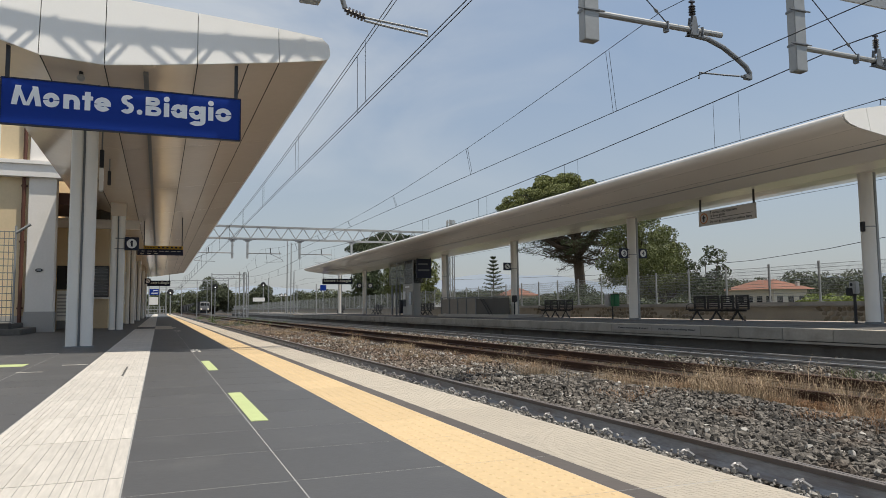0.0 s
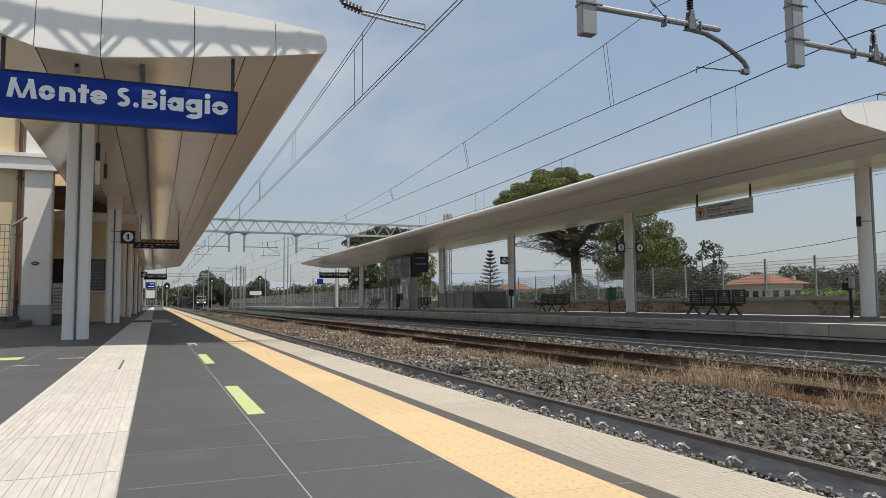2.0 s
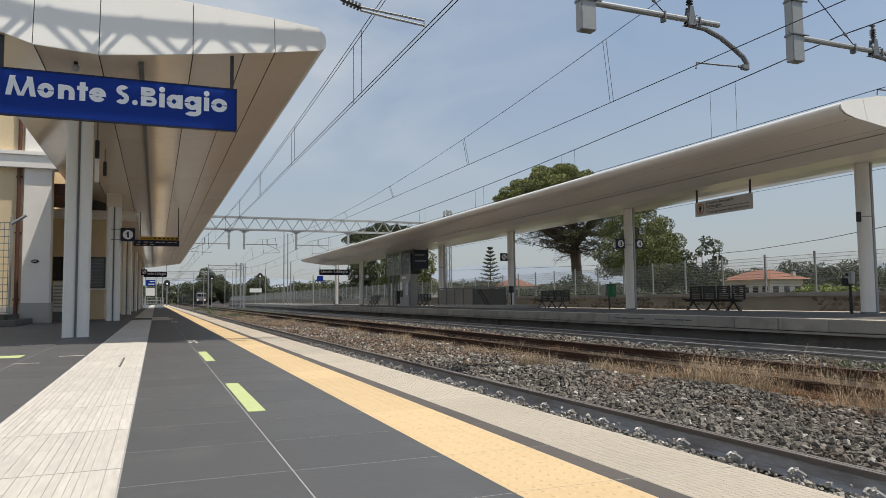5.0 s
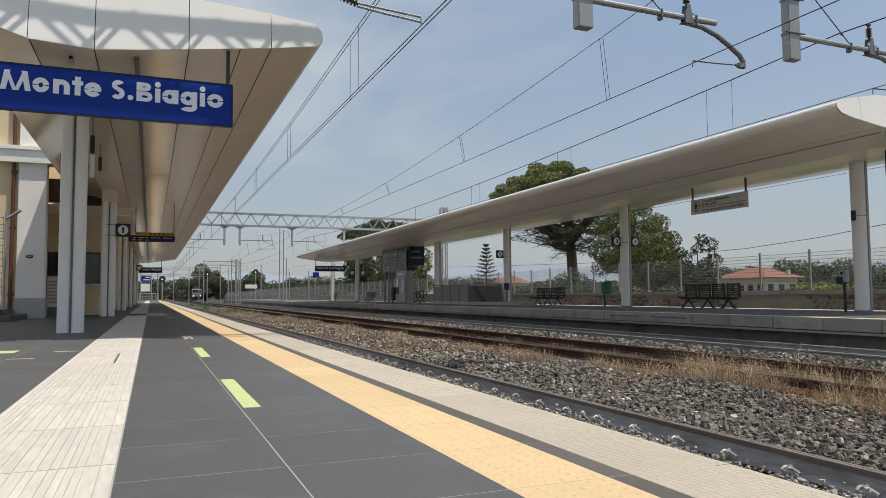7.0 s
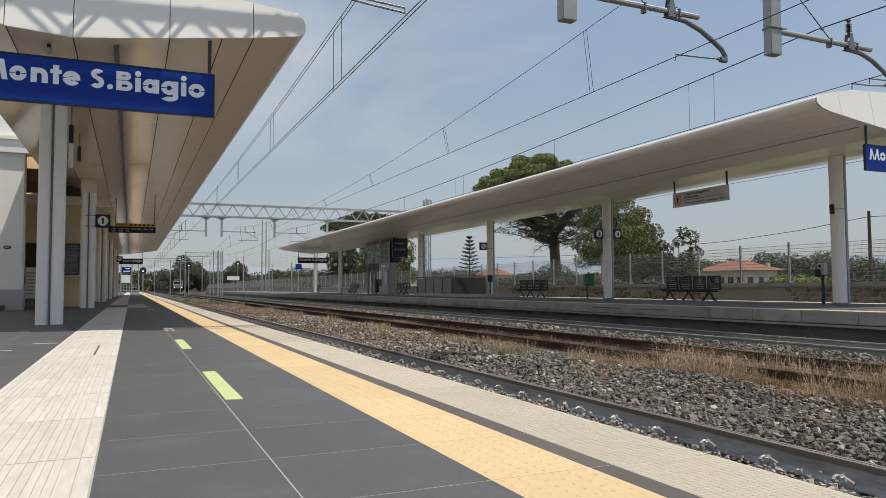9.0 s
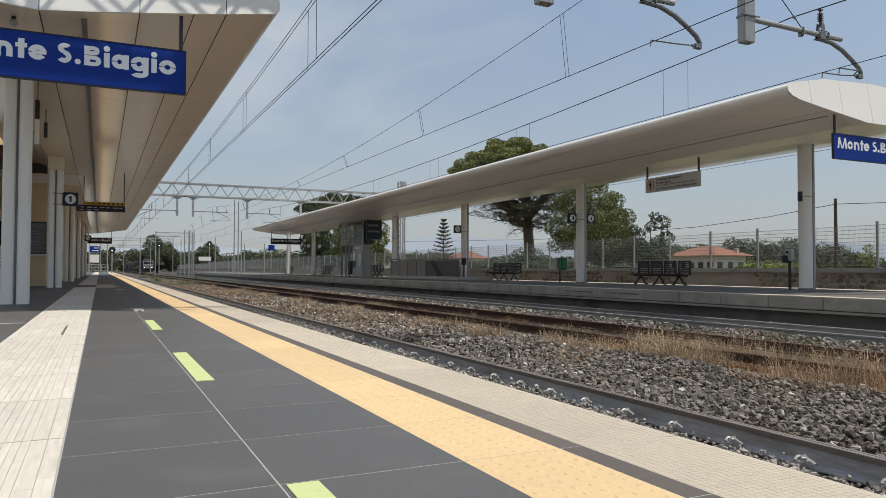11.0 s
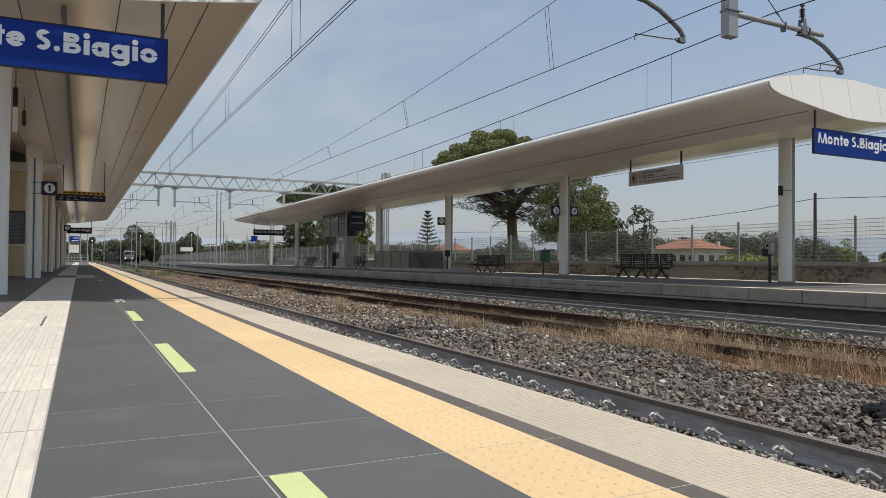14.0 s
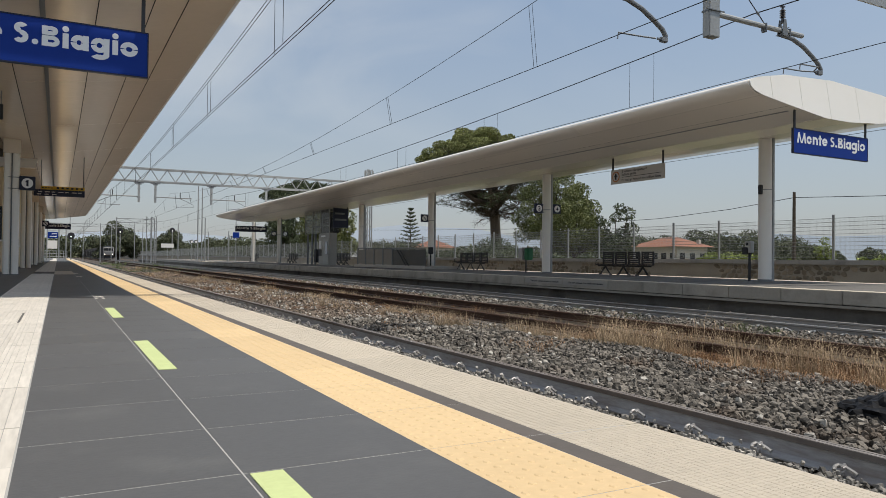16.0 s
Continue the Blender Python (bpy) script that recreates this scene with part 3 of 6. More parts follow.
wl_ = thing("wall_lamp", "small dark oval lamp on the white pilaster", "lamp", at=(-3.39, 24.5, 1.87))
bm = bmesh.new()
bmesh.ops.create_uvsphere(bm, u_segments=18, v_segments=10, radius=1)
bmesh.ops.scale(bm, vec=(.105, .05, .055), verts=bm.verts[:])
part("housing", bm, "ink", wl_, "dark oval housing")
part("lens", boxes((-.06, .06, -.054, -.045, -.02, .02), bevel=.004), "grey_panel", wl_)
# steps take the dark concrete so that their colour carries the corner's shade
structure("door_step", boxes((-14, -3.4, 21.8, 24.45, 0, 0.16), (-14, -3.75, 22.2, 24.45, 0.16, 0.30), bevel=0.012), "concrete_dark", "grey stone steps at the building corner, darkened for shade", "step")
structure("building_roof", boxes((-14.3, -3.3, 24.2, 79, 8.0, 8.3)), "roof_tile", "flat eaves of the station building roof", "roof")

# ---- boundary wall ----
bw = structure("back_wall", boxes((26.62, 26.95, -30, 460, -1.2, .545)), "stone_wall", "rubble stone boundary wall with mortar behind the island platform", "wall")
part("wall_coping", boxes((26.50, 26.98, -30, 300, .55, .74), bevel=0.01), "concrete", bw, "grey concrete wall cap")


# ---- lettering ----
def letters(name, text, size, material, parent, at, facing="y", bold=0.0, width=None, depth=0.006, label=""):
    """Raised letters standing upright at 'at' (left end of the base line). facing 'y': read from -y; 'x': read from -x."""
    cu = bpy.data.curves.new(name, "FONT")
    cu.body, cu.size, cu.bevel_depth, cu.bevel_resolution, cu.extrude, cu.resolution_u = text, size, bold, 0, depth / 2, 3
    tmp = bpy.data.objects.new("letter_source", cu)
    me = bpy.data.meshes.new_from_object(tmp)
    bpy.data.objects.remove(tmp)
    xs = [v.co.x for v in me.vertices]
    sx = width / (max(xs) - min(xs)) if width else 1.0
    me.transform(Matrix.Diagonal((sx, 1, .25, 1)) @ Matrix.Translation((-min(xs), 0, 0)))
    me.transform(pose(0, 0, 0, 90, 0, 0 if facing == "y" else -90))
    me.transform(Matrix.Translation(at))
    me.materials.clear()
    me.materials.append(M[material])
    ob = new(name, me)
    ob.parent = parent
    return tagged(ob, label)


# ---- columns ----
def column_1(y):
    c = thing("canopy_column", "white painted twin steel column carrying the platform canopy", "column", "columns along the first platform", at=(-1.26, y, -0.004))
    for xa, xb in ((-.24, -.045), (-.012, .185)):
        bm = bmesh.new()
        bmesh.ops.create_cone(bm, cap_ends=True, segments=28, radius1=1, radius2=1, depth=4.23, matrix=Matrix.Translation((0, 0, 2.135)))
        for v in bm.verts:
            a = math.atan2(v.co.y, v.co.x)
            v.co.x = (xa + xb) / 2 + (xb - xa) / 2 * math.copysign(abs(math.cos(a)) ** .45, math.cos(a))
            v.co.y = .13 * math.copysign(abs(math.sin(a)) ** .75, math.sin(a))
        for f in bm.faces:
            f.smooth = abs(f.normal.z) < .5
        for e in bm.edges:
            e.smooth = all(abs(f.normal.z) < .5 for f in e.link_faces)
        part("post", bm, "post", c)
    part("web_plate", boxes((-.055, 0, -.05, .05, 0.02, 4.25)), "galv_dark", c, "grey recessed web")
    part("base_plate", boxes((-.26, .21, -.15, .15, 0, .02)), "galv_dark", c)
    part("collar", boxes((-.262, .207, -.15, .15, 3.72, 4.25), bevel=0.012), "soffit", c, "cream cladding where the column meets the soffit")
    return c


col = column_1(14.02)
for i in range(1, 6):
    copy_thing(col, pose(-1.26, 14.02 + 11.55 * i, -0.004))
# the first column runs on uncovered to the soffit
for ch in list(col.children):
    if ch.name.startswith("collar"):
        bpy.data.objects.remove(ch)


def column_2(y):
    c = thing("canopy_column", "round-edged white painted steel column on the island platform", "column", "columns along the island platform", at=(19.8, y, FAR_Z))
    bm = tubes(((0, 0, 0), (0, 0, 4.66), .20), n=32)
    for f in bm.faces:
        f.smooth = abs(f.normal.z) < .5
    for e in bm.edges:
        e.smooth = all(abs(f.normal.z) < .5 for f in e.link_faces)
    part("post", bm, "post", c)
    part("side_channel", boxes((.11, .215, -.19, -.09, 0, 4.6), bevel=0.01), "galv", c, "grey steel channel")
    part("base_plate", tubes(((0, 0, -.01), (0, 0, .07), .225), n=32), "galv_dark", c, "grey base collar")
    part("band", tubes(((0, 0, 2.9), (0, 0, 2.93), .206), n=32), "galv", c, "thin steel band")
    return c


col = column_2(15.1)
for y in (26.65, 38.2, 49.5, 71.9, 82.8):
    copy_thing(col, pose(19.8, y, FAR_Z))

# ---- station name signs ----
def glyph(ch, w, cap, depth, heavy):
    """One heavy geometric stencil letter of width w, its base line at z 0, facing -y."""
    bm = bmesh.new()
    xh, st = cap * .75, cap * heavy
    count = [0]

    def solid(strip):
        """A strip of pairs of points in x, z, made thick; each strip a hair deeper than the last."""
        y0 = -depth - .0004 * count[0]
        count[0] += 1
        f = [[bm.verts.new((x, y0, z)) for x, z in pair] for pair in strip]
        b = [[bm.verts.new((x, 0, z)) for x, z in pair] for pair in strip]
        for i in range(len(strip) - 1):
            bm.faces.new((f[i][0], f[i + 1][0], f[i + 1][1], f[i][1]))
            bm.faces.new((b[i][0], b[i][1], b[i + 1][1], b[i + 1][0]))
            bm.faces.new((f[i][0], b[i][0], b[i + 1][0], f[i + 1][0]))
            bm.faces.new((f[i][1], f[i + 1][1], b[i + 1][1], b[i][1]))
        for i in (0, -1):
            bm.faces.new((f[i][0], f[i][1], b[i][1], b[i][0]))

    def bar(x0, x1, z0, z1, skew=0.0):
        solid([((x0, z0), (x1, z0)), ((x0 + skew, z1), (x1 + skew, z1))])

    def arc(cx, cz, rx, rz, a0, a1, t=st, n=16):
        row = []
        for i in range(n + 1):
            a = radians(a0 + (a1 - a0) * i / n)
            c, d = math.cos(a), math.sin(a)
            row.append(((cx + rx * c, cz + rz * d), (cx + (rx - t) * c, cz + (rz - t * .92) * d)))
        solid(row)

    def bowl(x0, x1, gap=5):
        cx, rx, rz = (x0 + x1) / 2, (x1 - x0) / 2, xh / 2
        arc(cx, rz, rx, rz, gap, 180 - gap)
        arc(cx, rz, rx, rz, 180 + gap, 360 - gap)

    if ch == "M":
        k = w * .13
        bar(0, st * .95, 0, cap, k)
        bar(w - st * .95, w, 0, cap, -k)
        bar(w / 2 - st * .48, w / 2 + st * .2, 0, cap, -(w / 2 - k - st * .48))
        bar(w / 2 - st * .2, w / 2 + st * .48, 0, cap, w / 2 - k - st * .48)
    elif ch == "o":
        bowl(0, w)
    elif ch == "n":
        bar(0, st, 0, xh)
        bar(w - st, w, 0, xh - w / 2)
        arc(w / 2, xh - w / 2, w / 2, w / 2, 0, 150)
    elif ch == "t":
        bar(w / 2 - st / 2, w / 2 + st / 2, 0, cap * .97)
        bar(0, w, xh - st * .78, xh)
    elif ch == "e":
        arc(w / 2, xh / 2, w / 2, xh / 2, 0, 175)
        arc(w / 2, xh / 2, w / 2, xh / 2, 185, 325)
        bar(st * .6, w - .004, xh / 2 - st * .32, xh / 2 + st * .3)
    elif ch == "S":
        r1, r2 = cap * .27, cap * .315
        arc(w * .52, cap - r1, w * .44, r1, 35, 262, st * .92)
        arc(w * .48, r2, w * .48, r2, 98, -145, st * .92)
    elif ch == ".":
        arc(w / 2, w / 2, w / 2, w / 2, 0, 360, w * .499, 18)
    elif ch == "B":
        bar(0, st, 0, cap * .52)
        bar(0, st, cap * .55, cap)
        for z0, z1, ww in ((0, cap * .52, w), (cap * .55, cap, w * .9)):
            h = (z1 - z0) / 2
            arc(ww - h * 1.15, z0 + h, h * 1.15, h, -90, 90, st * .82)
            bar(st * .8, ww - h * 1.1, z0, z0 + st * .72)
            bar(st * .8, ww - h * 1.1, z1 - st * .72, z1)
    elif ch == "i":
        bar(w / 2 - st / 2, w / 2 + st / 2, 0, xh)
        arc(w / 2, cap * .96, st * .56, st * .56, 0, 360, st * .555, 16)
    elif ch in "ag":
        bowl(0, w - st * .25)
        bar(w - st, w, 0 if ch == "a" else -cap * .10, xh)
        if ch == "g":
            arc(w / 2 - st * .05, -cap * .10, w / 2 + st * .05, cap * .25, 0, -150)
    bmesh.ops.recalc_face_normals(bm, faces=bm.faces[:])
    return bm


# letter, left and right end as shares of the panel's width
NAME = (("M", .038, .155), ("o", .160, .225), ("n", .240, .306), ("t", .315, .359), ("e", .363, .433), ("S", .470, .531), (".", .541, .565),
        ("B", .578, .646), ("i", .656, .681), ("a", .688, .759), ("g", .767, .842), ("i", .853, .878), ("o", .886, .960))


def name_sign(x0, x1, y, z0, z1, label, rod_top, group="station name signs", panel="blue", heavy=.27):
    s = thing("station_sign", label, "sign", group, at=((x0 + x1) / 2, y, z0))
    w, h = (x1 - x0) / 2, z1 - z0
    part("panel", boxes((-w, w, -.03, .03, 0, h), bevel=0.006), panel, s, "dark blue enamel panel" if panel == "navy" else "blue enamel panel")
    part("frame", boxes((-w - .012, w + .012, -.036, .036, -.015, 0), (-w - .012, w + .012, -.036, .036, h, h + .015), (-w - .015, -w, -.036, .036, 0, h), (w, w + .015, -.036, .036, 0, h)), "navy", s, "dark frame")
    for ch, a, b in NAME:
        o = part("letter", glyph(ch, (b - a) * 2 * w, h * .437, .005, heavy), "white_paint", s, "white stencil letter")
        o.location = (-w + a * 2 * w, -.0305, h * .42)
    for k in (-1, 1):
        part("hanger", boxes((k * (w - .06) - .025, k * (w - .06) + .025, -.02, .02, h + .012, rod_top[0 if k < 0 else 1] - z0)), "dark_steel", s)
    return s


name_sign(-2.07, 1.09, 11.12, 3.20, 3.83, "blue station name sign with white letters hanging from the canopy end", (4.43, 4.40))
name_sign(17.01, 20.26, 12.14, 3.53, 4.17, "blue station name sign hanging from the island canopy end", (4.74, 4.60), heavy=.235)
name_sign(-1.12, 1.02, 77.5, 3.08, 3.60, "small station name sign hanging at the canopy's far end", (4.18, 4.40), panel="navy")
name_sign(17.0, 20.4, 79.3, 3.4, 4.0, "distant station name sign under the island canopy's end", (4.7, 4.6), panel="navy")


# ---- platform number signs ----
def number_sign(x, y, z, size, text, side, label):
    """A square sign on a bracket from a column beside it."""
    s = thing("platform_number_sign", label, "sign", "platform number signs", at=(x, y, z))
    part("box", boxes((-size / 2, size / 2, -.05, .05, 0, size), bevel=0.012), "navy", s, "dark blue sign box")
    bm = bmesh.new()
    bmesh.ops.create_cone(bm, cap_ends=True, segments=28, radius1=size * .36, radius2=size * .36, depth=.008, matrix=pose(0, -.055, size / 2, 90, 0, 0))
    part("disc", bm, "white_paint", s, "white disc")
    if text:
        if text == "1":
            bm = boxes((-size * .13, size * .01, -.0665, -.062, -.028 * size, .028 * size))
            bmesh.ops.transform(bm, matrix=Matrix.Translation((-size * .02, 0, size * .645)) @ pose(0, 0, 0, 0, -38, 0), verts=bm.verts[:])
            part("digit_flag", bm, "navy", s)
        letters("digit", text, size * .62, "navy", s, (-size * (.06 if text == "1" else .14), -.062, size * .29), bold=.006, width=size * (.13 if text == "1" else .3))
    else:
        bm = boxes((-size * .3, size * .3, -.066, -.060, -.02, .02))
        bmesh.ops.transform(bm, matrix=Matrix.Translation((0, 0, size / 2)) @ pose(0, 0, 0, 0, 45, 0), verts=bm.verts[:])
        part("bar", bm, "navy", s, "dark diagonal bar")
    for dz in (.1, .9):
        part("bracket", boxes((side * size / 2 if side > 0 else -size / 2 - .3, side * size / 2 + .3 if side > 0 else -size / 2, -.015, .015, size * dz - .012, size * dz + .012)), "galv_dark", s)
    return s


number_sign(-.87, 25.45, 2.60, .43, "1", -1, "dark square platform number one sign on a column")
number_sign(-.85, 60.2, 2.7, .43, "", -1, "dark square platform sign on a distant column")
number_sign(19.30, 26.6, 2.76, .44, "3", 1, "dark square platform number three sign on a column")
number_sign(20.32, 26.6, 2.77, .44, "4", -1, "dark square platform number four sign on a column")
number_sign(19.30, 38.15, 2.82, .46, "", 1, "dark square sign with crossed disc on a column")
number_sign(19.25, 71.85, 2.75, .5, "", 1, "dark square platform sign on a far column")
number_sign(20.40, 71.85, 2.75, .5, "", -1, "dark square platform sign on a far column")

# ---- information board under the first canopy ----
ib = thing("information_board", "dark departure direction board with amber strip hanging from canopy", "sign", at=(.01, 30.3, 2.80))
part("panel", boxes((-.84, .84, -.04, .04, 0, .24), bevel=0.006), "navy", ib, "dark blue lower panel")
part("strip", boxes((-.62, .84, -.04, .04, .245, .37), bevel=0.004), "amber", ib, "amber upper strip")
for r in [(-.1 + i * .16, -.02 + i * .16, -.048, -.041, .28, .345) for i in range(6)] + [(-.58 + i * .1, -.52 + i * .1, -.048, -.041, .29, .32) for i in range(4)]:
    part("pictogram", boxes(r), "ink", ib, "dark pictogram")
for r in [(-.70 + i * .22, -.58 + i * .22 + .05 * (i % 2), -.048, -.041, .14, .17) for i in range(7)] + [(-.74 + i * .25, -.6 + i * .25, -.048, -.041, .05, .08) for i in range(3)]:
    part("print", boxes(r), "pale_sign", ib, "pale print bar")
for k in (-.6, .8):
    part("hanger", boxes((k - .015, k + .015, -.012, .012, .36, 1.62 if k > 0 else 1.45)), "dark_steel", ib)

# ---- no-crossing sign under the island canopy ----
ws = thing("warning_sign", "pale warning sign about the yellow line hanging from canopy", "sign", at=(18.6, 19.57, 3.53))
part("panel", boxes((-.03, .03, -1.36, 1.36, 0, .53), bevel=0.006), "pale_sign", ws, "pale grey sign face")
bm = bmesh.new()
bmesh.ops.create_cone(bm, cap_ends=True, segments=28, radius1=.2, radius2=.2, depth=.006, matrix=pose(-.034, 1.08, .27, 0, 90, 0))
part("ring", bm, "orange_print", ws, "orange-brown prohibition ring")
bm = bmesh.new()
bmesh.ops.create_cone(bm, cap_ends=True, segments=28, radius1=.155, radius2=.155, depth=.006, matrix=pose(-.038, 1.08, .27, 0, 90, 0))
part("disc", bm, "pale_sign", ws)
part("pictogram", boxes((-.045, -.040, 1.04, 1.12, .15, .39), (-.045, -.040, .99, 1.17, .27, .32)), "ink", ws, "dark pictogram")
def words(text, size, material, parent, at, width, gap=.35):
    """A line of words read from -x, each a part of its own, spread over the width."""
    units = [len(w) for w in text.split()]
    step = width / (sum(units) + gap * 2 * (len(units) - 1))
    y = at[1]
    for w, n in zip(text.split(), units):
        letters("word", w, size, material, parent, (at[0], y, at[2]), "x", .002, n * step)
        y -= (n + gap * 2) * step


words("\u00c8 vietato oltrepassare", .13, "ink", ws, (-.034, .76, .40), 1.3)
words("la linea gialla", .13, "ink", ws, (-.034, .76, .28), .75)
words("Do not go beyond the yellow line", .13, "ink", ws, (-.034, .76, .07), 1.98)
part("rule", boxes((-.036, -.031, -1.25, .76, .215, .232)), "ink", ws)
for k in (-1.28, 1.28):
    part("hanger", boxes((-.02, .02, k - .03, k + .03, .52, 1.02)), "dark_steel", ws)

# ---- benches on the island platform ----
def bench(y, x=20.9):
    """Four-seat steel bench, back towards the far side, seen from the front."""
    b = thing("bench", "dark grey slatted metal four-seat bench on the island platform", "bench", "benches on the island platform", at=(x, y, FAR_Z))
    L = 3.15
    for k in range(4):
        ya = -L / 2 + k * L / 4 + .045
        yb = ya + L / 4 - .09
        seat = part("seat", boxes((-.28, .16, ya, yb, .428, .452), bevel=0.006), "dark_steel", b)
        for i in range(6):
            part("slat", boxes((-.27 + i * .075, -.215 + i * .075, ya + .02, yb - .02, .455, .475)), "dark_steel", seat)
        back = part("backrest", boxes((.15, .20, ya, ya + .085, .44, 1.0), (.152, .198, ya + .08, yb - .08, .92, .99), bevel=0.008), "dark_steel", b)
        part("upright", boxes((.15, .20, yb - .085, yb, .44, 1.0), bevel=0.008), "dark_steel", back)
        for i in range(6):
            part("slat", boxes((.155, .18, ya + .04, yb - .04, .52 + i * .082, .575 + i * .082)), "dark_steel", back)
    part("beam", boxes((-.08, .0, -L / 2, L / 2, .36, .42), bevel=0.008), "dark_steel", b)
    for k in (-1.12, 0, 1.12):
        bm = bmesh.new()
        for s in (-1, 1):
            path_tube(bm, [(-.04 - s * .02, k, .38), (-.04, k + s * .10, .28), (-.04, k + s * .30, .05), (-.04, k + s * .40, .02)], .028, 6)
            path_tube(bm, [(-.04, k, .36), (-.04 + s * .12, k, .2), (-.04 + s * .26, k, .02)], .025, 6)
        part("leg", bm, "dark_steel", b)
    for k in (-1.45, 1.45):
        bm = bmesh.new()
        path_tube(bm, [(.14, k, .70), (-.1, k, .68), (-.27, k, .62), (-.30, k, .48)], .018, 6)
        part("armrest", bm, "dark_steel", b)
    return b


b0 = bench(22.7)
for y in (35.3, 56.6, 71.0, 87.0):
    copy_thing(b0, pose(20.9, y, FAR_Z))

# ---- litter bin and ticket validator ----
lb = thing("litter_bin", "green and grey metal litter bin on a dark post", "litter bin", at=(20.0, 28.55, FAR_Z))
part("post", tubes(((0, 0, 0), (0, 0, 1.15), .035)), "dark_steel", lb)
part("green_bin", boxes((-.15, .15, -.38, -.05, .6, 1.16), bevel=0.03), "green_bin", lb, "green painted bin")
part("grey_bin", boxes((-.16, .16, .05, .46, .62, 1.18), bevel=0.03), "grey_panel", lb, "grey bin")
part("bin_rim", boxes((-.16, .16, -.39, -.04, 1.16, 1.20)), "dark_steel", lb)
tv = thing("ticket_validator", "grey ticket validator box on a dark post", "ticket machine", at=(19.9, 15.75, FAR_Z))
part("post", tubes(((0, 0, 0), (0, 0, .95), .045)), "dark_steel", tv)
part("case", boxes((-.10, .10, -.11, .11, .92, 1.30), bevel=0.02), "grey_panel", tv, "grey upper case")
part("lower_case", boxes((-.13, .13, -.02, .20, .86, 1.10), bevel=0.02), "ink", tv, "black lower case")
part("dial", tubes(((-.125, 0, 1.2), (-.13, 0, 1.2), .05), n=16), "ink", tv)
for y, z in ((15.33, 2.78), ):
    cb = thing("switch_box", "small dark switch box fixed to a white column", "switch box", at=(19.53, y - .23, z))
    part("case", boxes((0, .09, -.06, .06, 0, .30), bevel=0.01), "dark_steel", cb)
for y in (38.0,):
    cb = thing("ticket_validator", "dark ticket validator fixed to a column", "ticket machine", at=(19.5, y - .35, FAR_Z))
    part("post", tubes(((0, 0, 0), (0, 0, .95), .04)), "dark_steel", cb)
    part("case", boxes((-.12, .12, -.12, .12, .9, 1.3), bevel=0.02), "ink", cb)

# ---- lift tower and stair parapet on the island platform ----
M["lift_steel"] = mat("brushed_warm_grey_steel", (0.29, 0.285, 0.27), 0.45, metal=0.2, vary=0.08, fine=0.06)
lt = thing("lift_tower", "grey steel and tinted glass lift tower under the canopy", "lift", at=(19.3, 57.6, FAR_Z))
part("cabin_wall", boxes((-.3, .3, -3.4, -.7, 0, 2.6), bevel=0.02), "lift_steel", lt, "grey metal lower casing")
for ya, yb in ((-3.24, -1.26), (-1.14, .84), (.96, 2.89)):
    part("pane", boxes((-.30, -.285, ya, yb, 2.62, 4.48)), "lift_glass", lt, "tinted glass pane")
part("end_pane", boxes((-.25, .7, -3.32, -3.305, 2.62, 4.48)), "lift_glass", lt, "tinted glass end pane")
part("lift_car", boxes((-.15, .68, -2.9, -.9, 2.62, 4.3), bevel=0.02), "dark_steel", lt, "dark steel lift car behind the glass")
part("rear_frame", boxes((.62, .70, 2.85, 2.95, 0, 4.5), (.62, .70, .85, .95, 0, 4.5), (.62, .70, -.6, 2.95, 3.2, 3.26)), "galv_dark", lt)
for yy in (-3.3, -1.2, .9, 2.95):
    part("mullion", boxes((-.33, -.26, yy - .04, yy + .04, 2.6, 4.5)), "galv", lt)
for zz in (3.2, 3.8):
    part("transom", boxes((-.31, -.26, -3.3, 3.0, zz - .025, zz + .025)), "galv_dark", lt)
part("header", boxes((-.36, .75, -3.4, 3.1, 4.5, 4.62)), "galv_dark", lt, "grey top band")
dr = part("door", boxes((-.34, -.29, -3.2, -1.9, .05, 2.1), bevel=0.01), "galv", lt, "steel sliding door")
part("glazing", boxes((-.355, -.335, -3.0, -2.4, .9, 1.9)), "glass_dark", dr)
part("notice", boxes((-.33, -.31, -1.4, -.9, 1.35, 2.0)), "white_paint", lt, "white notice sheet")
part("call_panel", boxes((-.33, -.31, -1.5, -.8, .75, 1.28)), "ink", lt, "dark call panel")
part("lamp_strip", boxes((-.33, -.31, -2.4, -1.4, 2.28, 2.42)), "white_paint", lt, "small white sign above the door")
for yy in (.6, 1.5, 2.7):
    part("side_post", boxes((-.22, -.08, yy - .06, yy + .06, 0, 2.6)), "galv_dark", lt)
part("control_box", boxes((-.3, .1, .0, .5, .2, 1.3), bevel=0.01), "ink", lt, "black control box")
ls = thing("direction_sign", "dark blue direction sign hanging under the island canopy", "sign", at=(19.2, 52.3, 2.95))
part("panel", boxes((-.62, .62, -.04, .04, 0, 1.5), bevel=0.008), "navy", ls)
part("print", boxes((-.5, .3, -.05, -.041, 1.02, 1.16)), "galv_dark", ls, "pale print bar")
part("print", boxes((-.5, .45, -.05, -.041, .55, .69)), "galv_dark", ls, "dull grey print bar")
for k in (-.55, .55):
    part("hanger", boxes((k - .03, k + .03, -.02, .02, 1.49, 1.72)), "dark_steel", ls)

M["parapet_panel"] = mat("dull_grey_parapet_sheet", (0.25, 0.225, 0.19), 0.6, vary=0.15, scale=1.5, fine=0.1, bump=0.05)
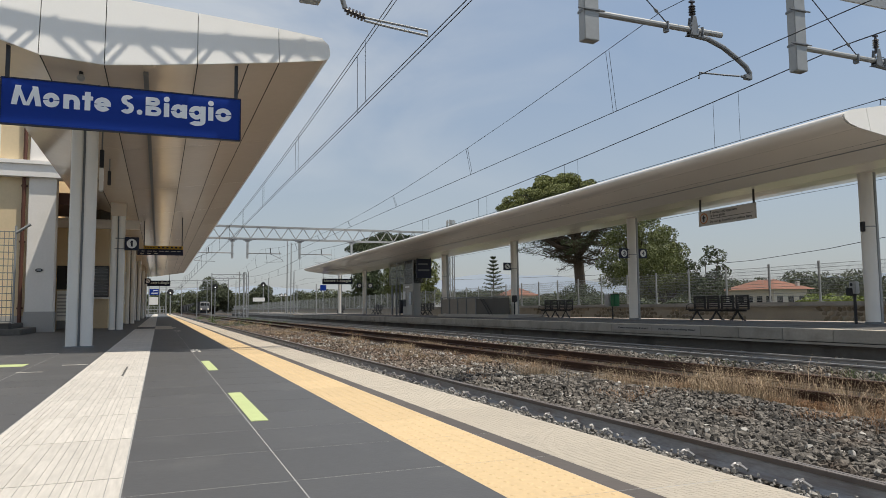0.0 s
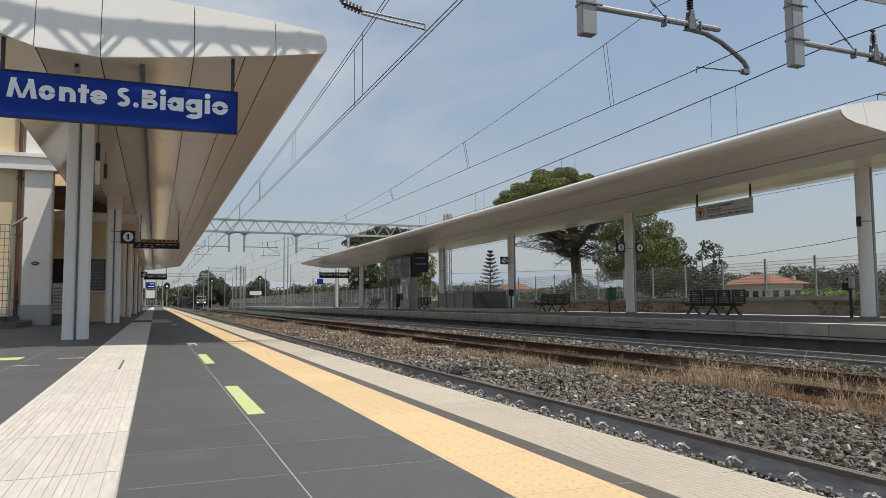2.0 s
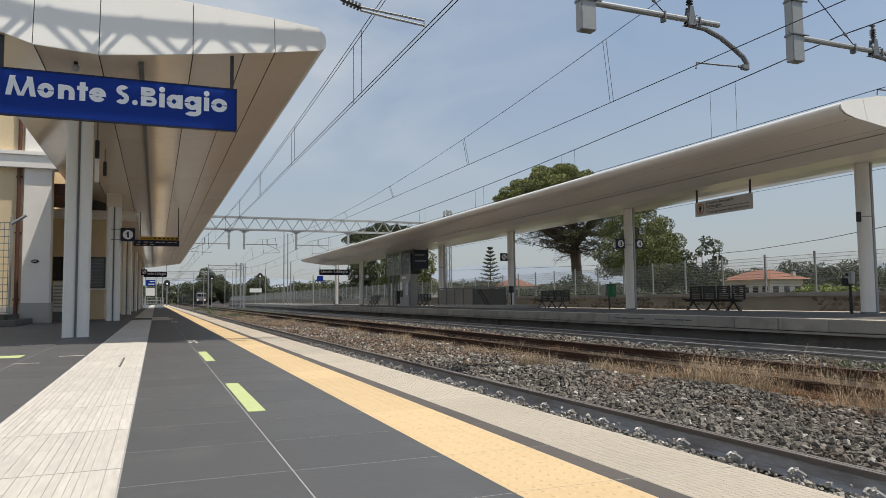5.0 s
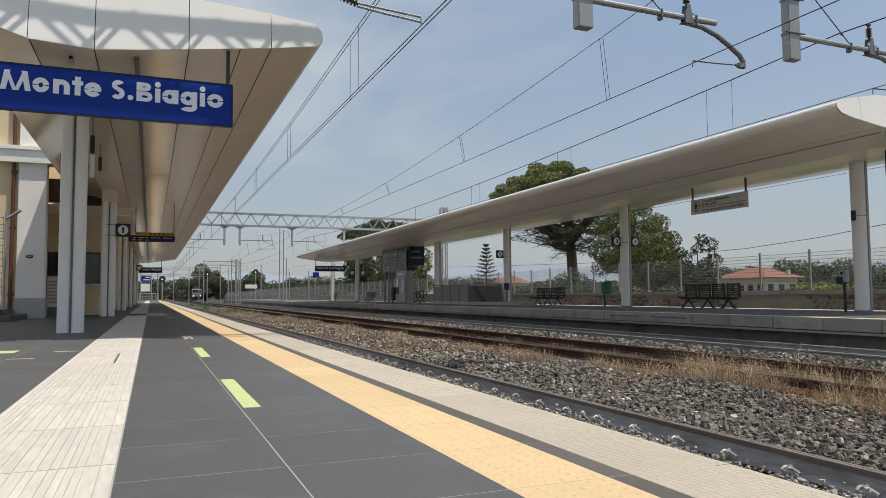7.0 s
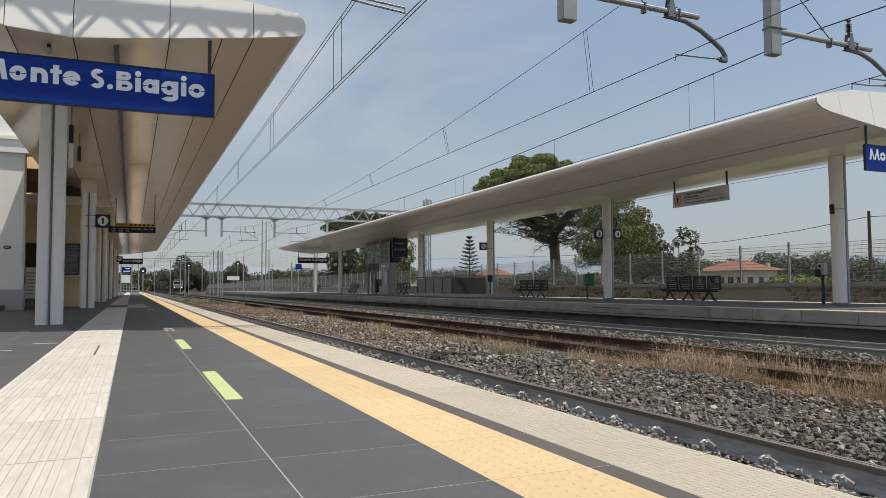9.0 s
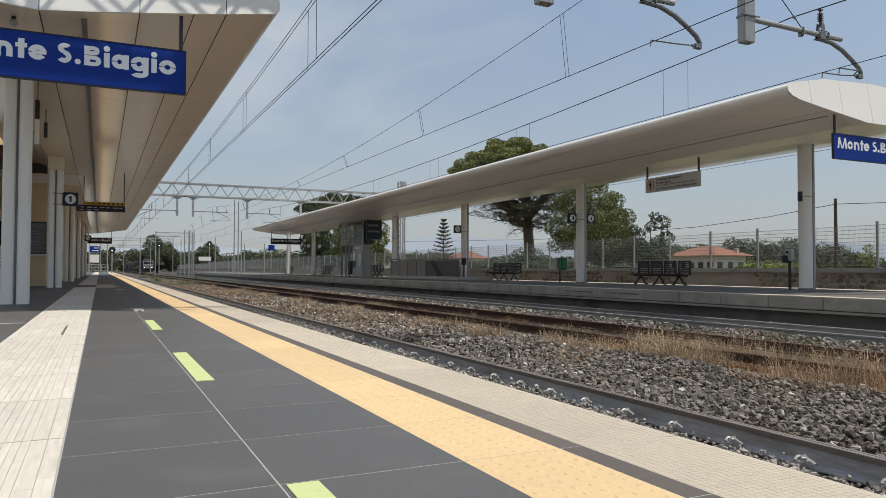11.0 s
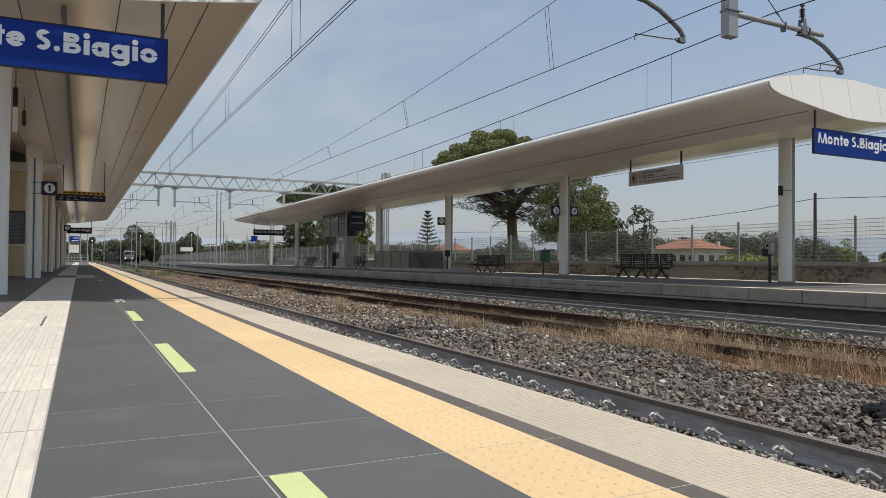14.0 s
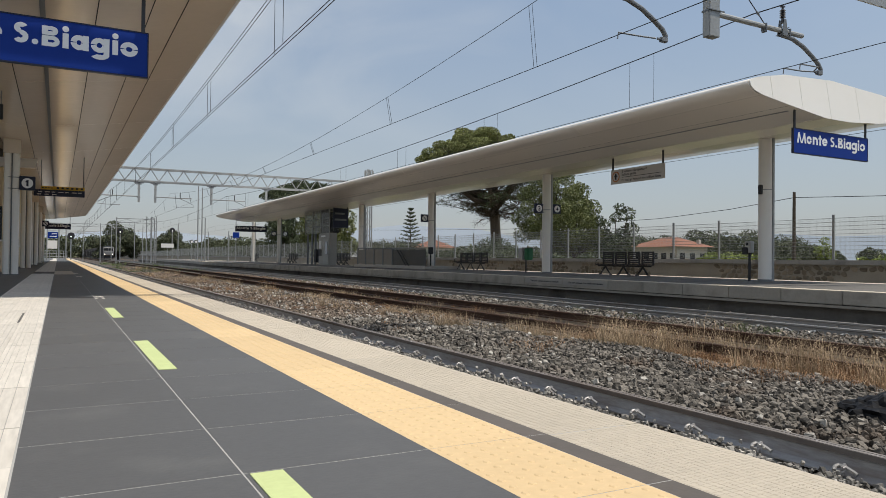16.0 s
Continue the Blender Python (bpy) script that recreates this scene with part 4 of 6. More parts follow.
# darker copy of the parapet sheet, with the open end's shade painted in
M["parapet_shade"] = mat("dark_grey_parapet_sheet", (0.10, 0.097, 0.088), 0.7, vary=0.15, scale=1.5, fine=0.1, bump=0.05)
sp = thing("stair_parapet", "grey metal panelled parapet round the underpass stairs", "parapet", at=(18.6, 42.0, FAR_Z))
part("kerb", boxes((-.15, 2.2, -5.6, 5.4, 0, .18), bevel=0.01), "plinth", sp)
for k in range(4):
    part("panel", boxes((-.05, 0, -.85 + k * 1.48, .55 + k * 1.48, .2, 1.2)), "parapet_panel", sp)
for k in range(5):
    part("upright", boxes((-.09, .03, -1.0 + k * 1.48, -.9 + k * 1.48, .16, 1.28)), "galv_dark", sp)
part("dark_panel", boxes((-.05, 0, -5.5, -1.02, .2, 1.15)), "parapet_shade", sp, "dark sheet standing for the shaded open end of the parapet")
part("handrail", tubes(((-.07, -5.5, 1.2), (-.07, 5.0, 1.3), .035)), "galv_dark", sp)
part("stair_rail", tubes(((-.2, -3.6, .2), (-.2, -2.4, 1.1), .03), ((-.2, -3.2, .2), (-.2, -2.0, 1.1), .03)), "ink", sp)

# ---- security camera and small lamps under the first canopy ----
sc = thing("security_camera", "small white dome camera under the canopy", "camera", at=(-1.14, 11.5, 4.0))
part("bracket", tubes(((0, 0, .1), (0, 0, .16), .03)), "dark_steel", sc)
bm = bmesh.new()
bmesh.ops.create_uvsphere(bm, u_segments=14, v_segments=8, radius=.055)
bmesh.ops.translate(bm, verts=bm.verts[:], vec=(0, 0, .05))
part("dome", bm, "grey_panel", sc)
for x, y, z, h in ((-1.03, 14.3, 3.24, .33), (-1.13, 18.0, 3.52, .33)):
    sk = thing("loudspeaker", "slim dark column loudspeaker hanging under the canopy", "loudspeaker", "loudspeakers", at=(x, y, z))
    part("case", boxes((-.035, .035, -.05, .05, 0, h), bevel=0.01), "ink", sk)
    part("bracket", boxes((-.012, .012, -.012, .012, h, 4.22 - z)), "galv_dark", sk)
tl = thing("light_box", "slim white light box fixed beside the column", "lamp", at=(-1.03, 14.3, 2.80))
part("case", boxes((-.035, .035, -.05, .05, 0, .43), bevel=0.008), "white_panel", tl)

sc = thing("security_camera", "small grey camera under the island canopy beside a column", "camera", at=(19.30, 15.17, 4.58))
part("body", tubes(((-.12, -.04, -.03), (.08, .02, .02), .04, .045), n=12), "galv_dark", sc)
part("bracket", tubes(((.06, 0, .03), (.06, 0, -0.02), .02), n=8), "galv_dark", sc)

# ---- overhead line ----
GAN_Y = 10.4
SPAN = 57.6


def flat_bar(a, b, w, t):
    """A flat bar in the x, z plane."""
    bm = bmesh.new()
    a, b = Vector(a), Vector(b)
    d = (b - a).normalized()
    s = Vector((-d.z, 0, d.x)) * w / 2
    v = [bm.verts.new(p + Vector((0, y, 0))) for y in (-t / 2, t / 2) for p in (a - s, b - s, b + s, a + s)]
    for q in ((0, 1, 2, 3), (7, 6, 5, 4), (0, 4, 5, 1), (1, 5, 6, 2), (2, 6, 7, 3), (3, 7, 4, 0)):
        bm.faces.new([v[i] for i in q])
    return bm


def truss(name, y, x0, x1, zb, zt, label, pitch, chord=.10, depth=.03, web=.05, mast=.18):
    g = thing(name, label, "gantry", "overhead line gantries", at=((x0 + x1) / 2, y, 0))
    w = (x1 - x0) / 2
    part("top_chord", boxes((-w, w, -depth, 0, zt - chord, zt)), "galv", g)
    part("bottom_chord", boxes((-w, w, -depth, 0, zb, zb + chord)), "galv", g)
    n = int(2 * w / pitch)
    for i in range(n):
        xa = -w + 2 * w * i / n
        xm, xb = xa + w / n, xa + 2 * w / n
        part("diagonal", flat_bar((xa, 0, zb + .07), (xm, 0, zt - .10), web, .014), "galv", g)
        part("diagonal", flat_bar((xm, 0, zt - .10), (xb, 0, zb + .07), web, .014), "galv", g)
    for s in (-1, 1):
        part("mast", boxes((s * w - mast, s * w + mast, -mast, mast, -1.0, zt + .15), bevel=0.02), "galv", g)
    return g, (x0 + x1) / 2


def s_arm(parent, cx, dx, top, steady):
    """Hollow horizontal arm with insulator and curved drop arm, from x=dx[0] to dx[1], relative to the gantry."""
    a, b = dx
    z = 5.80
    part("arm", tubes(((a - cx, 0, z + .02), (b - cx, 0, z), .055), n=10), "galv", parent)
    m = a + (b - a) * .76
    x = m - cx
    # two clamp plates with bolts round the arm, and the gusset below the insulator
    for dy in (-.062, .062):
        pl = bmesh.new()
        q = [pl.verts.new(v) for v in ((x - .10, dy - .006, z - .11), (x + .10, dy - .006, z - .11), (x + .035, dy - .006, z + .26), (x - .035, dy - .006, z + .26),
                                       (x - .10, dy + .006, z - .11), (x + .10, dy + .006, z - .11), (x + .035, dy + .006, z + .26), (x - .035, dy + .006, z + .26))]
        for f in ((0, 1, 2, 3), (7, 6, 5, 4), (0, 4, 5, 1), (1, 5, 6, 2), (2, 6, 7, 3), (3, 7, 4, 0)):
            pl.faces.new([q[i] for i in f])
        part("clamp_plate", pl, "galv_dark", parent, "dark grey clamp plate")
    for bx, bz in ((-.09, -.09), (.09, -.09), (-.085, .07), (.085, .07)):
        part("bolt", tubes(((x + bx, -.10, z + bz), (x + bx, .10, z + bz), .012), n=6), "galv_dark", parent)
    for bx in (.19, -.62):
        part("u_clamp", boxes((x + bx - .02, x + bx + .02, -.07, .07, z - .085, z + .075), (x + bx - .035, x + bx + .035, -.05, .05, z - .12, z - .085), bevel=.006), "galv_dark", parent)
    ins = bmesh.new()
    tube(ins, (x, 0, z + .18), (x, 0, z + .34), .035, .028, n=10)
    for k in range(4):
        tube(ins, (x, 0, z + .31 + k * .05), (x, 0, z + .335 + k * .05), .068, .045, n=12)
    tube(ins, (x, 0, z + .30), (x, 0, z + .55), .028, .024, n=10)
    box(ins, x - .05, x + .05, -.03, .03, z + .54, z + .575)
    part("insulator", ins, "insulator", parent, "dark ribbed insulator")
    c = bmesh.new()
    path_tube(c, [(m - .05 - cx, 0, z - .09), (m + .35 - cx, 0, z - .12), (m + .72 - cx, 0, z - .24), (m + 1.05 - cx, 0, z - .42), (m + 1.27 - cx, 0, z - .56), (m + 1.36 - cx, 0, z - .68), (m + 1.34 - cx, 0, z - .76)], .048, 10)
    part("curved_arm", c, "galv_dark", parent, "curved grey drop arm")
    e = m + 1.34
    part("joint", boxes((e - .13 - cx, e + .05 - cx, -.045, .045, z - .81, z - .71), (e - .22 - cx, e - .12 - cx, -.02, .02, z - .785, z - .735), bevel=0.014), "galv_dark", parent)
    st = bmesh.new()
    for dy in steady:
        path_tube(st, [(e - .25 - cx, 0, z - .76), (e - .6 - cx, dy, z - .78), (e - 1.22 - cx, dy, z - .80), (e - 1.24 - cx, dy, z - .92)], .016, 6)
    part("steady_arm", st, "galv_dark", parent)
    part("stay", tubes(((a + .1 - cx, 0, z + 1.3), (m - .62 - cx, 0, z + .08), .010), n=6), "wire", parent)
    u = Vector((a + .1 - m + .62, 0, 1.22)).normalized()
    p0 = Vector((m - .62 - cx, 0, z + .08)) + u * .28
    part("turnbuckle", tubes((p0 - u * .07, p0, .012, .032), (p0, p0 + u * .07, .032, .012), n=8), "galv_dark", parent)


g1, cx = truss("overhead_gantry", GAN_Y, -6.0, 28.0, 7.0, 8.2, "galvanised lattice gantry with drop posts over the tracks", 1.15, .24, .06, .085)
for i in range(29):
    xa = -17 + 34 * (i + .17) / 29
    xm, xb = xa + 17 / 29, xa + 34 / 29
    part("rear_diagonal", flat_bar((xa, .03, 7.05), (xm, .03, 8.09), .06, .02), "galv", g1)
    part("rear_diagonal", flat_bar((xm, .03, 8.09), (xb, .03, 7.05), .06, .02), "galv", g1)
for x, zb in ((2.02, 5.24), (6.96, 5.28), (11.92, 5.30)):
    p = part("drop_post", boxes((x - .15 - cx, x + .15 - cx, -.10, .10, zb, 7.0), bevel=0.012), "galv", g1, "grey square drop post")
    for dz in (.52, 1.22):
        part("band", boxes((x - .16 - cx, x + .16 - cx, -.112, .112, zb + dz, zb + dz + .045), (x - .28 - cx, x + .26 - cx, -.13, -.10, zb + dz + .012, zb + dz + .032)), "galv_dark", p)
s_arm(g1, cx, (7.1, 9.95), 5.8, (0,))
s_arm(g1, cx, (12.05, 14.88), 5.8, (-.35, .05))
ins = bmesh.new()
path_tube(ins, [(2.1 - cx, 0, 5.75), (2.4 - cx, 0, 5.62), (2.52 - cx, 0, 5.35), (2.56 - cx, 0, 5.22)], .04, 8)
part("curved_arm", ins, "galv_dark", g1)
ins = bmesh.new()
tube(ins, (2.55 - cx, 0, 5.20), (2.88 - cx, 0, 5.11), .03)
for k in range(5):
    tube(ins, (2.60 + k * .055 - cx, 0, 5.187 - k * .015), (2.63 + k * .055 - cx, 0, 5.178 - k * .015), .062, n=12)
part("insulator", ins, "insulator", g1, "dark ribbed insulator")
ins = bmesh.new()
path_tube(ins, [(2.86 - cx, 0, 5.12), (3.3 - cx, 0, 5.09), (3.91 - cx, 0, 5.05), (3.91 - cx, 0, 4.95)], .018, 6)
path_tube(ins, [(2.86 - cx, .0, 5.07), (3.3 - cx, .0, 5.02), (3.90 - cx, .0, 4.97)], .018, 6)
part("steady_arm", ins, "galv", g1)

NEAR = 0.981        # the near gantry stands a little closer than the span
g1.scale = (NEAR, NEAR, NEAR)
g1.location = (cx * NEAR, GAN_Y * NEAR, 0.62 * (1 - NEAR))

g2, cx2 = truss("overhead_gantry", GAN_Y + SPAN, -7.5, 27.3, 7.18, 8.42, "galvanised lattice gantry with drop posts across the station", 1.35, .11, .10, .085)
for zz in (7.18, 8.31):
    part("rear_chord", boxes((-17.4, 17.4, .8, .9, zz, zz + .11)), "galv", g2)
for i in range(25):
    xa = -17.4 + 34.8 * i / 25
    part("tie", tubes(((xa, 0, 8.37), (xa + 1.39, .85, 8.37), .03), n=5), "galv", g2)
for x, d in ((6.17, -1), (7.53, 1), (12.35, 1), (17.42, 1)):
    part("drop_post", boxes((x - .085 - cx2, x + .085 - cx2, -.12, .12, 5.35, 7.2), (x - .12 - cx2, x + .12 - cx2, -.14, .14, 5.75, 5.82), (x - .12 - cx2, x + .12 - cx2, -.14, .14, 6.5, 6.56)), "galv", g2)
    part("post_head", boxes((x - .75 - cx2, x + .75 - cx2, -.10, .10, 7.12, 7.18), (x - .4 - cx2, x + .4 - cx2, -.12, .12, 7.02, 7.12), (x - .2 - cx2, x + .2 - cx2, -.13, .13, 6.9, 7.02)), "galv_dark", g2)
    part("arm", tubes(((x - cx2, 0, 5.85), (x + d * 3.1 - cx2, 0, 5.85), .05), n=6), "galv", g2)
    m = x + d * 2.1 - cx2
    part("insulator", tubes(((m, 0, 5.85), (m, 0, 6.35), .04), n=6), "insulator", g2)
    bm = bmesh.new()
    path_tube(bm, [(m, 0, 5.8), (m + d * .5, 0, 5.6), (m + d * 1.1, 0, 5.3), (m + d * 1.2, 0, 5.1), (m + d * .2, 0, 5.05), (m - d * .6, 0, 5.05)], .025, 6)
    part("steady_arm", bm, "galv_dark", g2)

# station-end gantries far down the line
for k, (y, x0, x1, z) in enumerate(((126, 8.2, 13.9, 5.9), (185, -3, 16.0, 7.2), (245, -3, 16, 7.2))):
    g, cc = truss("overhead_gantry", y, x0, x1, z, z + .75, "distant galvanised portal gantry over the tracks", 2.2, mast=.08)

def wire_run(name, x, z_of, label, pair=0.0, y_from=-50.0, y_to=420.0, r=0.008):
    bm = bmesh.new()
    for off in ((-pair, pair) if pair else (0.0,)):
        pts = []
        y = y_from
        while y <= y_to:
            pts.append((x + off, y, z_of(y)))
            y += 3.2
        path_tube(bm, pts, r, 5)
    w = link(name, bm, "wire")
    return tagged(w, label, "wire", "overhead wires")


def sag(top, drop):
    def f(y):
        u = ((y - GAN_Y) / SPAN) % 1.0
        return top - drop * 4 * u * (1 - u)
    return f


# x and z of the contact wire, x and top z of the catenary, its sag, half the pair's gap, radius, first dropper, droppers in pairs
WIRES = ((3.87, 4.83, 3.87, 6.285, .62, .035, .008, 3.9, .45), (9.03, 4.79, 8.88, 6.31, 1.26, 0.0, .007, 2.2, 0.06), (13.73, 4.82, 13.73, 6.247, .66, 0.0, .013, 3.9, .45), (23.9, 5.05, 23.9, 6.0, .6, 0.0, .009, 3.0, 0.0))
for xc, zc, xm, zm, dr_, pair, rad, first, twin in WIRES:
    wire_run("contact_wire", xc, lambda y, zc=zc: zc, "taut dark contact wire over the track", pair)
    ms = sag(zm, dr_)
    mw = wire_run("catenary_wire", xm, ms, "sagging dark catenary wire with thin droppers", pair, r=rad)
    for k in range(-6, 60):
        y = GAN_Y + first + k * 7.6
        for off, dy in ((-pair, -twin), (pair, twin)) if twin else ((0.0, 0.0),):
            yy = y + dy
            part("dropper", tubes(((xm + off, yy, ms(yy)), (xc + off, yy, zc), .006), n=4), "wire", mw)


# ---- lattice mast, poles and signals ----
def lattice_mast(x, y, h, w, label, z0=-.8):
    m = thing("lattice_mast", label, "mast", at=(x, y, z0))
    for a in (-1, 1):
        for b in (-1, 1):
            part("leg", boxes((a * w - .04, a * w + .04, b * w - .04, b * w + .04, 0, h)), "galv", m)
    n = int(h / (w * 2.4))
    for i in range(n):
        za, zb = h * i / n, h * (i + 1) / n
        s = 1 if i % 2 else -1
        part("brace", tubes(((-s * w, -w, za), (s * w, -w, zb), .025), n=5), "galv", m)
        part("brace", tubes(((-w, -s * w, za), (-w, s * w, zb), .025), n=5), "galv", m)
    return m


lm = lattice_mast(23.95, 58.2, 9.2, .21, "galvanised lattice mast behind the island platform")
part("antenna", boxes((-.4, .4, -.04, .04, 8.5, 8.56), (-.42, -.32, -.06, .06, 8.3, 9.1), (-.05, .05, -.06, .06, 8.3, 9.2), (.32, .42, -.06, .06, 8.3, 9.1)), "galv", lm)


def pole(x, y, h, r, label, name="line_pole", z0=-.8, m="galv"):
    p = thing(name, label, "pole", at=(x, y, z0))
    part("shaft", tubes(((0, 0, 0), (0, 0, h), r, r * .7), n=8), m, p)
    return p


for x, y, h in ((15.98, 97, 10.6), (16.75, 98.5, 10.5), (16.9, 97, 6.5), (10.2, 172, 8), (7.0, 150, 7.5), (5.2, 190, 8), (13.5, 140, 7), (16.5, 118, 6.5), (20, 112, 5.2), (18.5, 90, 4.6), (22.0, 91, 4.4)):
    pole(x, y, h, .09, "slim grey steel line pole beside the tracks")
bs = pole(19.7, 91.5, 4.9, .05, "slim white post with a small blue sign", "sign_post", z0=0)
part("panel", boxes((-.4, .4, -.05, -.02, 3.0, 3.7)), "blue", bs, "small blue sign panel")
pole(36, 25.6, 4.85, .11, "dark weathered wooden telephone pole in the garden", "telephone_pole", z0=-.3, m="bark")
pole(45, 24.5, 4.2, .07, "thin dark wooden pole in the garden", "telephone_pole", z0=-.3, m="bark")
tw = link("telephone_wire", path_tube(bmesh.new(), [(36, -40, 4.5), (36, -5, 4.0), (36, 18, 3.85), (36, 25.6, 4.25), (37, 30.8, 3.92), (38, 37.6, 3.69), (40, 60, 3.7), (43, 90, 4.6), (45, 120, 5.6)], .018, 5), "wire")
tagged(tw, "dark telephone wire strung between the garden poles", "wire")


def signal(x, y, h, lit, label):
    s = thing("rail_signal", label, "signal", "rail signals", at=(x, y, -.8))
    part("post", tubes(((0, 0, 0), (0, 0, h), .07), n=8), "galv", s)
    part("head", tubes(((0, .1, h + .35), (0, -.1, h + .35), .42), n=20), "ink", s, "round black signal head")
    part("lens", tubes(((0, -.1, h + .35 - lit * .5), (0, -.13, h + .35 - lit * .5), .09), n=12), "signal_white", s, "lit white lens")
    part("hood", tubes(((0, -.1, h + .42), (0, -.3, h + .42), .10, .11), n=12), "ink", s)
    return s


signal(8.9, 128, 5.05, .25, "black round rail signal on a grey post")
signal(16.95, 128, 5.45, .25, "black round rail signal on a grey post by the fence")
signal(1.4, 102, 3.5, .2, "black round rail signal at the platform end")

# name board and round markers on posts past the island's end
nb = pole(15.2, 120, 3.0, .05, "white station board on two posts beyond the island", "name_board")
part("panel", boxes((-.95, .95, -.06, -.02, 2.74, 3.38)), "white_panel", nb, "white board")
for x in (17.28, 17.88):
    mk = pole(x, 110, 3.4, .05, "round white marker on a slim post", "round_marker")
    part("disc", tubes(((0, -.02, 3.55), (0, -.08, 3.55), .26), n=16), "ink", mk)
    part("dot", tubes(((0, -.08, 3.55), (0, -.10, 3.55), .16), n=16), "white_panel", mk, "white dot")
for x in (12.95, 13.75):
    lattice_mast(x, 125.2, 7.8, .34, "paired lattice mast beside the portal gantry")

# signs and railings at the end of the first platform
es = thing("hanging_sign", "small blue platform-end sign hung on a frame", "sign", at=(-.55, 90, 0))
part("panel", boxes((-.5, .5, -.03, .03, 2.45, 3.15)), "blue", es)
part("print", boxes((-.1, .4, -.04, -.031, 2.9, 3.0), (-.3, .4, -.04, -.031, 2.6, 2.7)), "white_paint", es)
for k in (-.55, .6, 1.3):
    part("post", tubes(((k, 0, 0), (k, 0, 3.6), .06)), "galv", es)
part("lower_sign", boxes((-.5, .45, -.03, .03, 1.3, 2.2)), "white_panel", es)
rl = thing("railing", "grey steel railing across the platform end", "railing", at=(-.8, 100, 0))
for k in range(8):
    part("upright", tubes(((-.9 + k * .38, 0, 0), (-.9 + k * .38, 0, 1.1), .03)), "galv", rl)
for z in (.4, .75, 1.1):
    part("rail", tubes(((-.9, 0, z), (1.8, 0, z), .03)), "galv", rl)

# ---- freight train standing off on the third track ----
TRY = 232.0
lo = thing("locomotive", "dark grey electric locomotive with white front and lit headlamps", "locomotive", at=(13.13, TRY, -.55))
bm = boxes((-1.48, 1.48, .9, 18.5, .95, 3.75), bevel=0.12)
part("body", bm, "train_dark", lo)
bm = bmesh.new()
vs = [bm.verts.new(v) for v in ((-1.4, 1.0, .95), (1.4, 1.0, .95), (1.42, 0.05, 1.25), (-1.42, 0.05, 1.25), (-1.40, .1, 2.35), (1.40, .1, 2.35), (1.28, .85, 3.55), (-1.28, .85, 3.55), (-1.4, 1.0, 3.6), (1.4, 1.0, 3.6))]
for q in ((3, 2, 5, 4), (4, 5, 6, 7), (7, 6, 9, 8), (0, 1, 2, 3), (0, 3, 4, 8), (4, 7, 8), (1, 9, 5, 2), (5, 9, 6)):
    bm.faces.new([vs[i] for i in q])
bmesh.ops.recalc_face_normals(bm, faces=bm.faces[:])
part("front", bm, "train_white", lo, "silver-white sloped front, darkened for its shade")
for s in (-1, 1):
    part("windscreen", boxes((s * .64 - .58, s * .64 + .58, .16, .50, 2.50, 3.34)), "glass_dark", lo)
    part("headlamp", tubes(((s * 1.02, .04, 1.5), (s * 1.02, -.02, 1.5), .15), n=14), "headlight", lo, "lit headlamp")
    part("buffer", tubes(((s * .87, .4, 1.05), (s * .87, -.35, 1.05), .2), n=14), "train_dark", lo)
part("lower_band", boxes((-1.3, 1.3, -.03, .06, 1.15, 1.32)), "rust", lo, "dull red band")
part("skirt", boxes((-1.3, 1.3, .3, 18.0, .22, .95)), "ink", lo, "dark bogies and skirt")
part("roof_gear", boxes((-.6, .6, 2, 16, 3.75, 4.0)), "galv_dark", lo)
part("pantograph", tubes(((0, 5, 4.0), (0, 6.2, 4.6), .04), ((0, 6.2, 4.6), (0, 5.2, 5.2), .04), ((-.8, 5.2, 5.2), (.8, 5.2, 5.2), .04), n=5), "galv_dark", lo)
for k in range(12):
    y = TRY + 19.6 + k * 20.5
    w = thing("freight_wagon", "dark covered freight wagon with rounded roof", "wagon", "wagons of the freight train", at=(13.13, y, -.55))
    bm = bmesh.new()
    prism(bm, [(-1.4, .95), (1.4, .95), (1.45, 2.9), (1.2, 3.55), (.6, 3.9), (-.6, 3.9), (-1.2, 3.55), (-1.45, 2.9)], 0, 19.6)
    part("body", bm, "train_wagon", w)
    part("underframe", boxes((-1.2, 1.2, .6, 19, .2, .95)), "ink", w)
    for yy in (.05, 19.2):
        part("end_post", boxes((-1.5, -1.42, yy, yy + .3, .95, 3.0)), "galv", w, "pale end post")

# ---- fence on the boundary wall ----
def fence_panel(y):
    f = thing("fence_panel", "grey welded wire fence panel with steel post on the wall", "fence", "fence panels on the boundary wall", at=(26.72, y, .74))
    part("post", boxes((-.035, .035, -.04, .04, 0, 1.78), (-.10, .10, -.12, .12, 0, .03)), "galv", f)
    bm = bmesh.new()
    for k in range(11):
        box(bm, -.006, .006, .04, 2.71, .08 + k * .155, .094 + k * .155)
    for k in range(53):
        box(bm, -.002, .002, .06 + k * .05, .0625 + k * .05, .08, 1.66)
    part("wire_mesh", bm, "mesh_wire", f)
    return f


f0 = fence_panel(25.55 - 2.75 * 10)
for k in range(1, 75):
    copy_thing(f0, pose(26.72, 25.55 - 2.75 * 10 + 2.75 * k, .74))

bm = bmesh.new()
for k in range(82):
    y = 204.3 + 2.75 * k
    box(bm, -.05, .05, y, y + .08, 0, 1.78)
    for j in range(16):
        box(bm, -.006, .006, y + .1 + j * .165, y + .106 + j * .165, .08, 1.66)
    for j in range(11):
        box(bm, -.006, .006, y + .08, y + 2.75, .08 + j * .155, .094 + j * .155)
fr = link("fence_run", bm, "mesh_wire")
fr.location = (26.72, 0, .42)
tagged(fr, "far run of grey welded wire fence on the wall", "fence", kind="stuff")

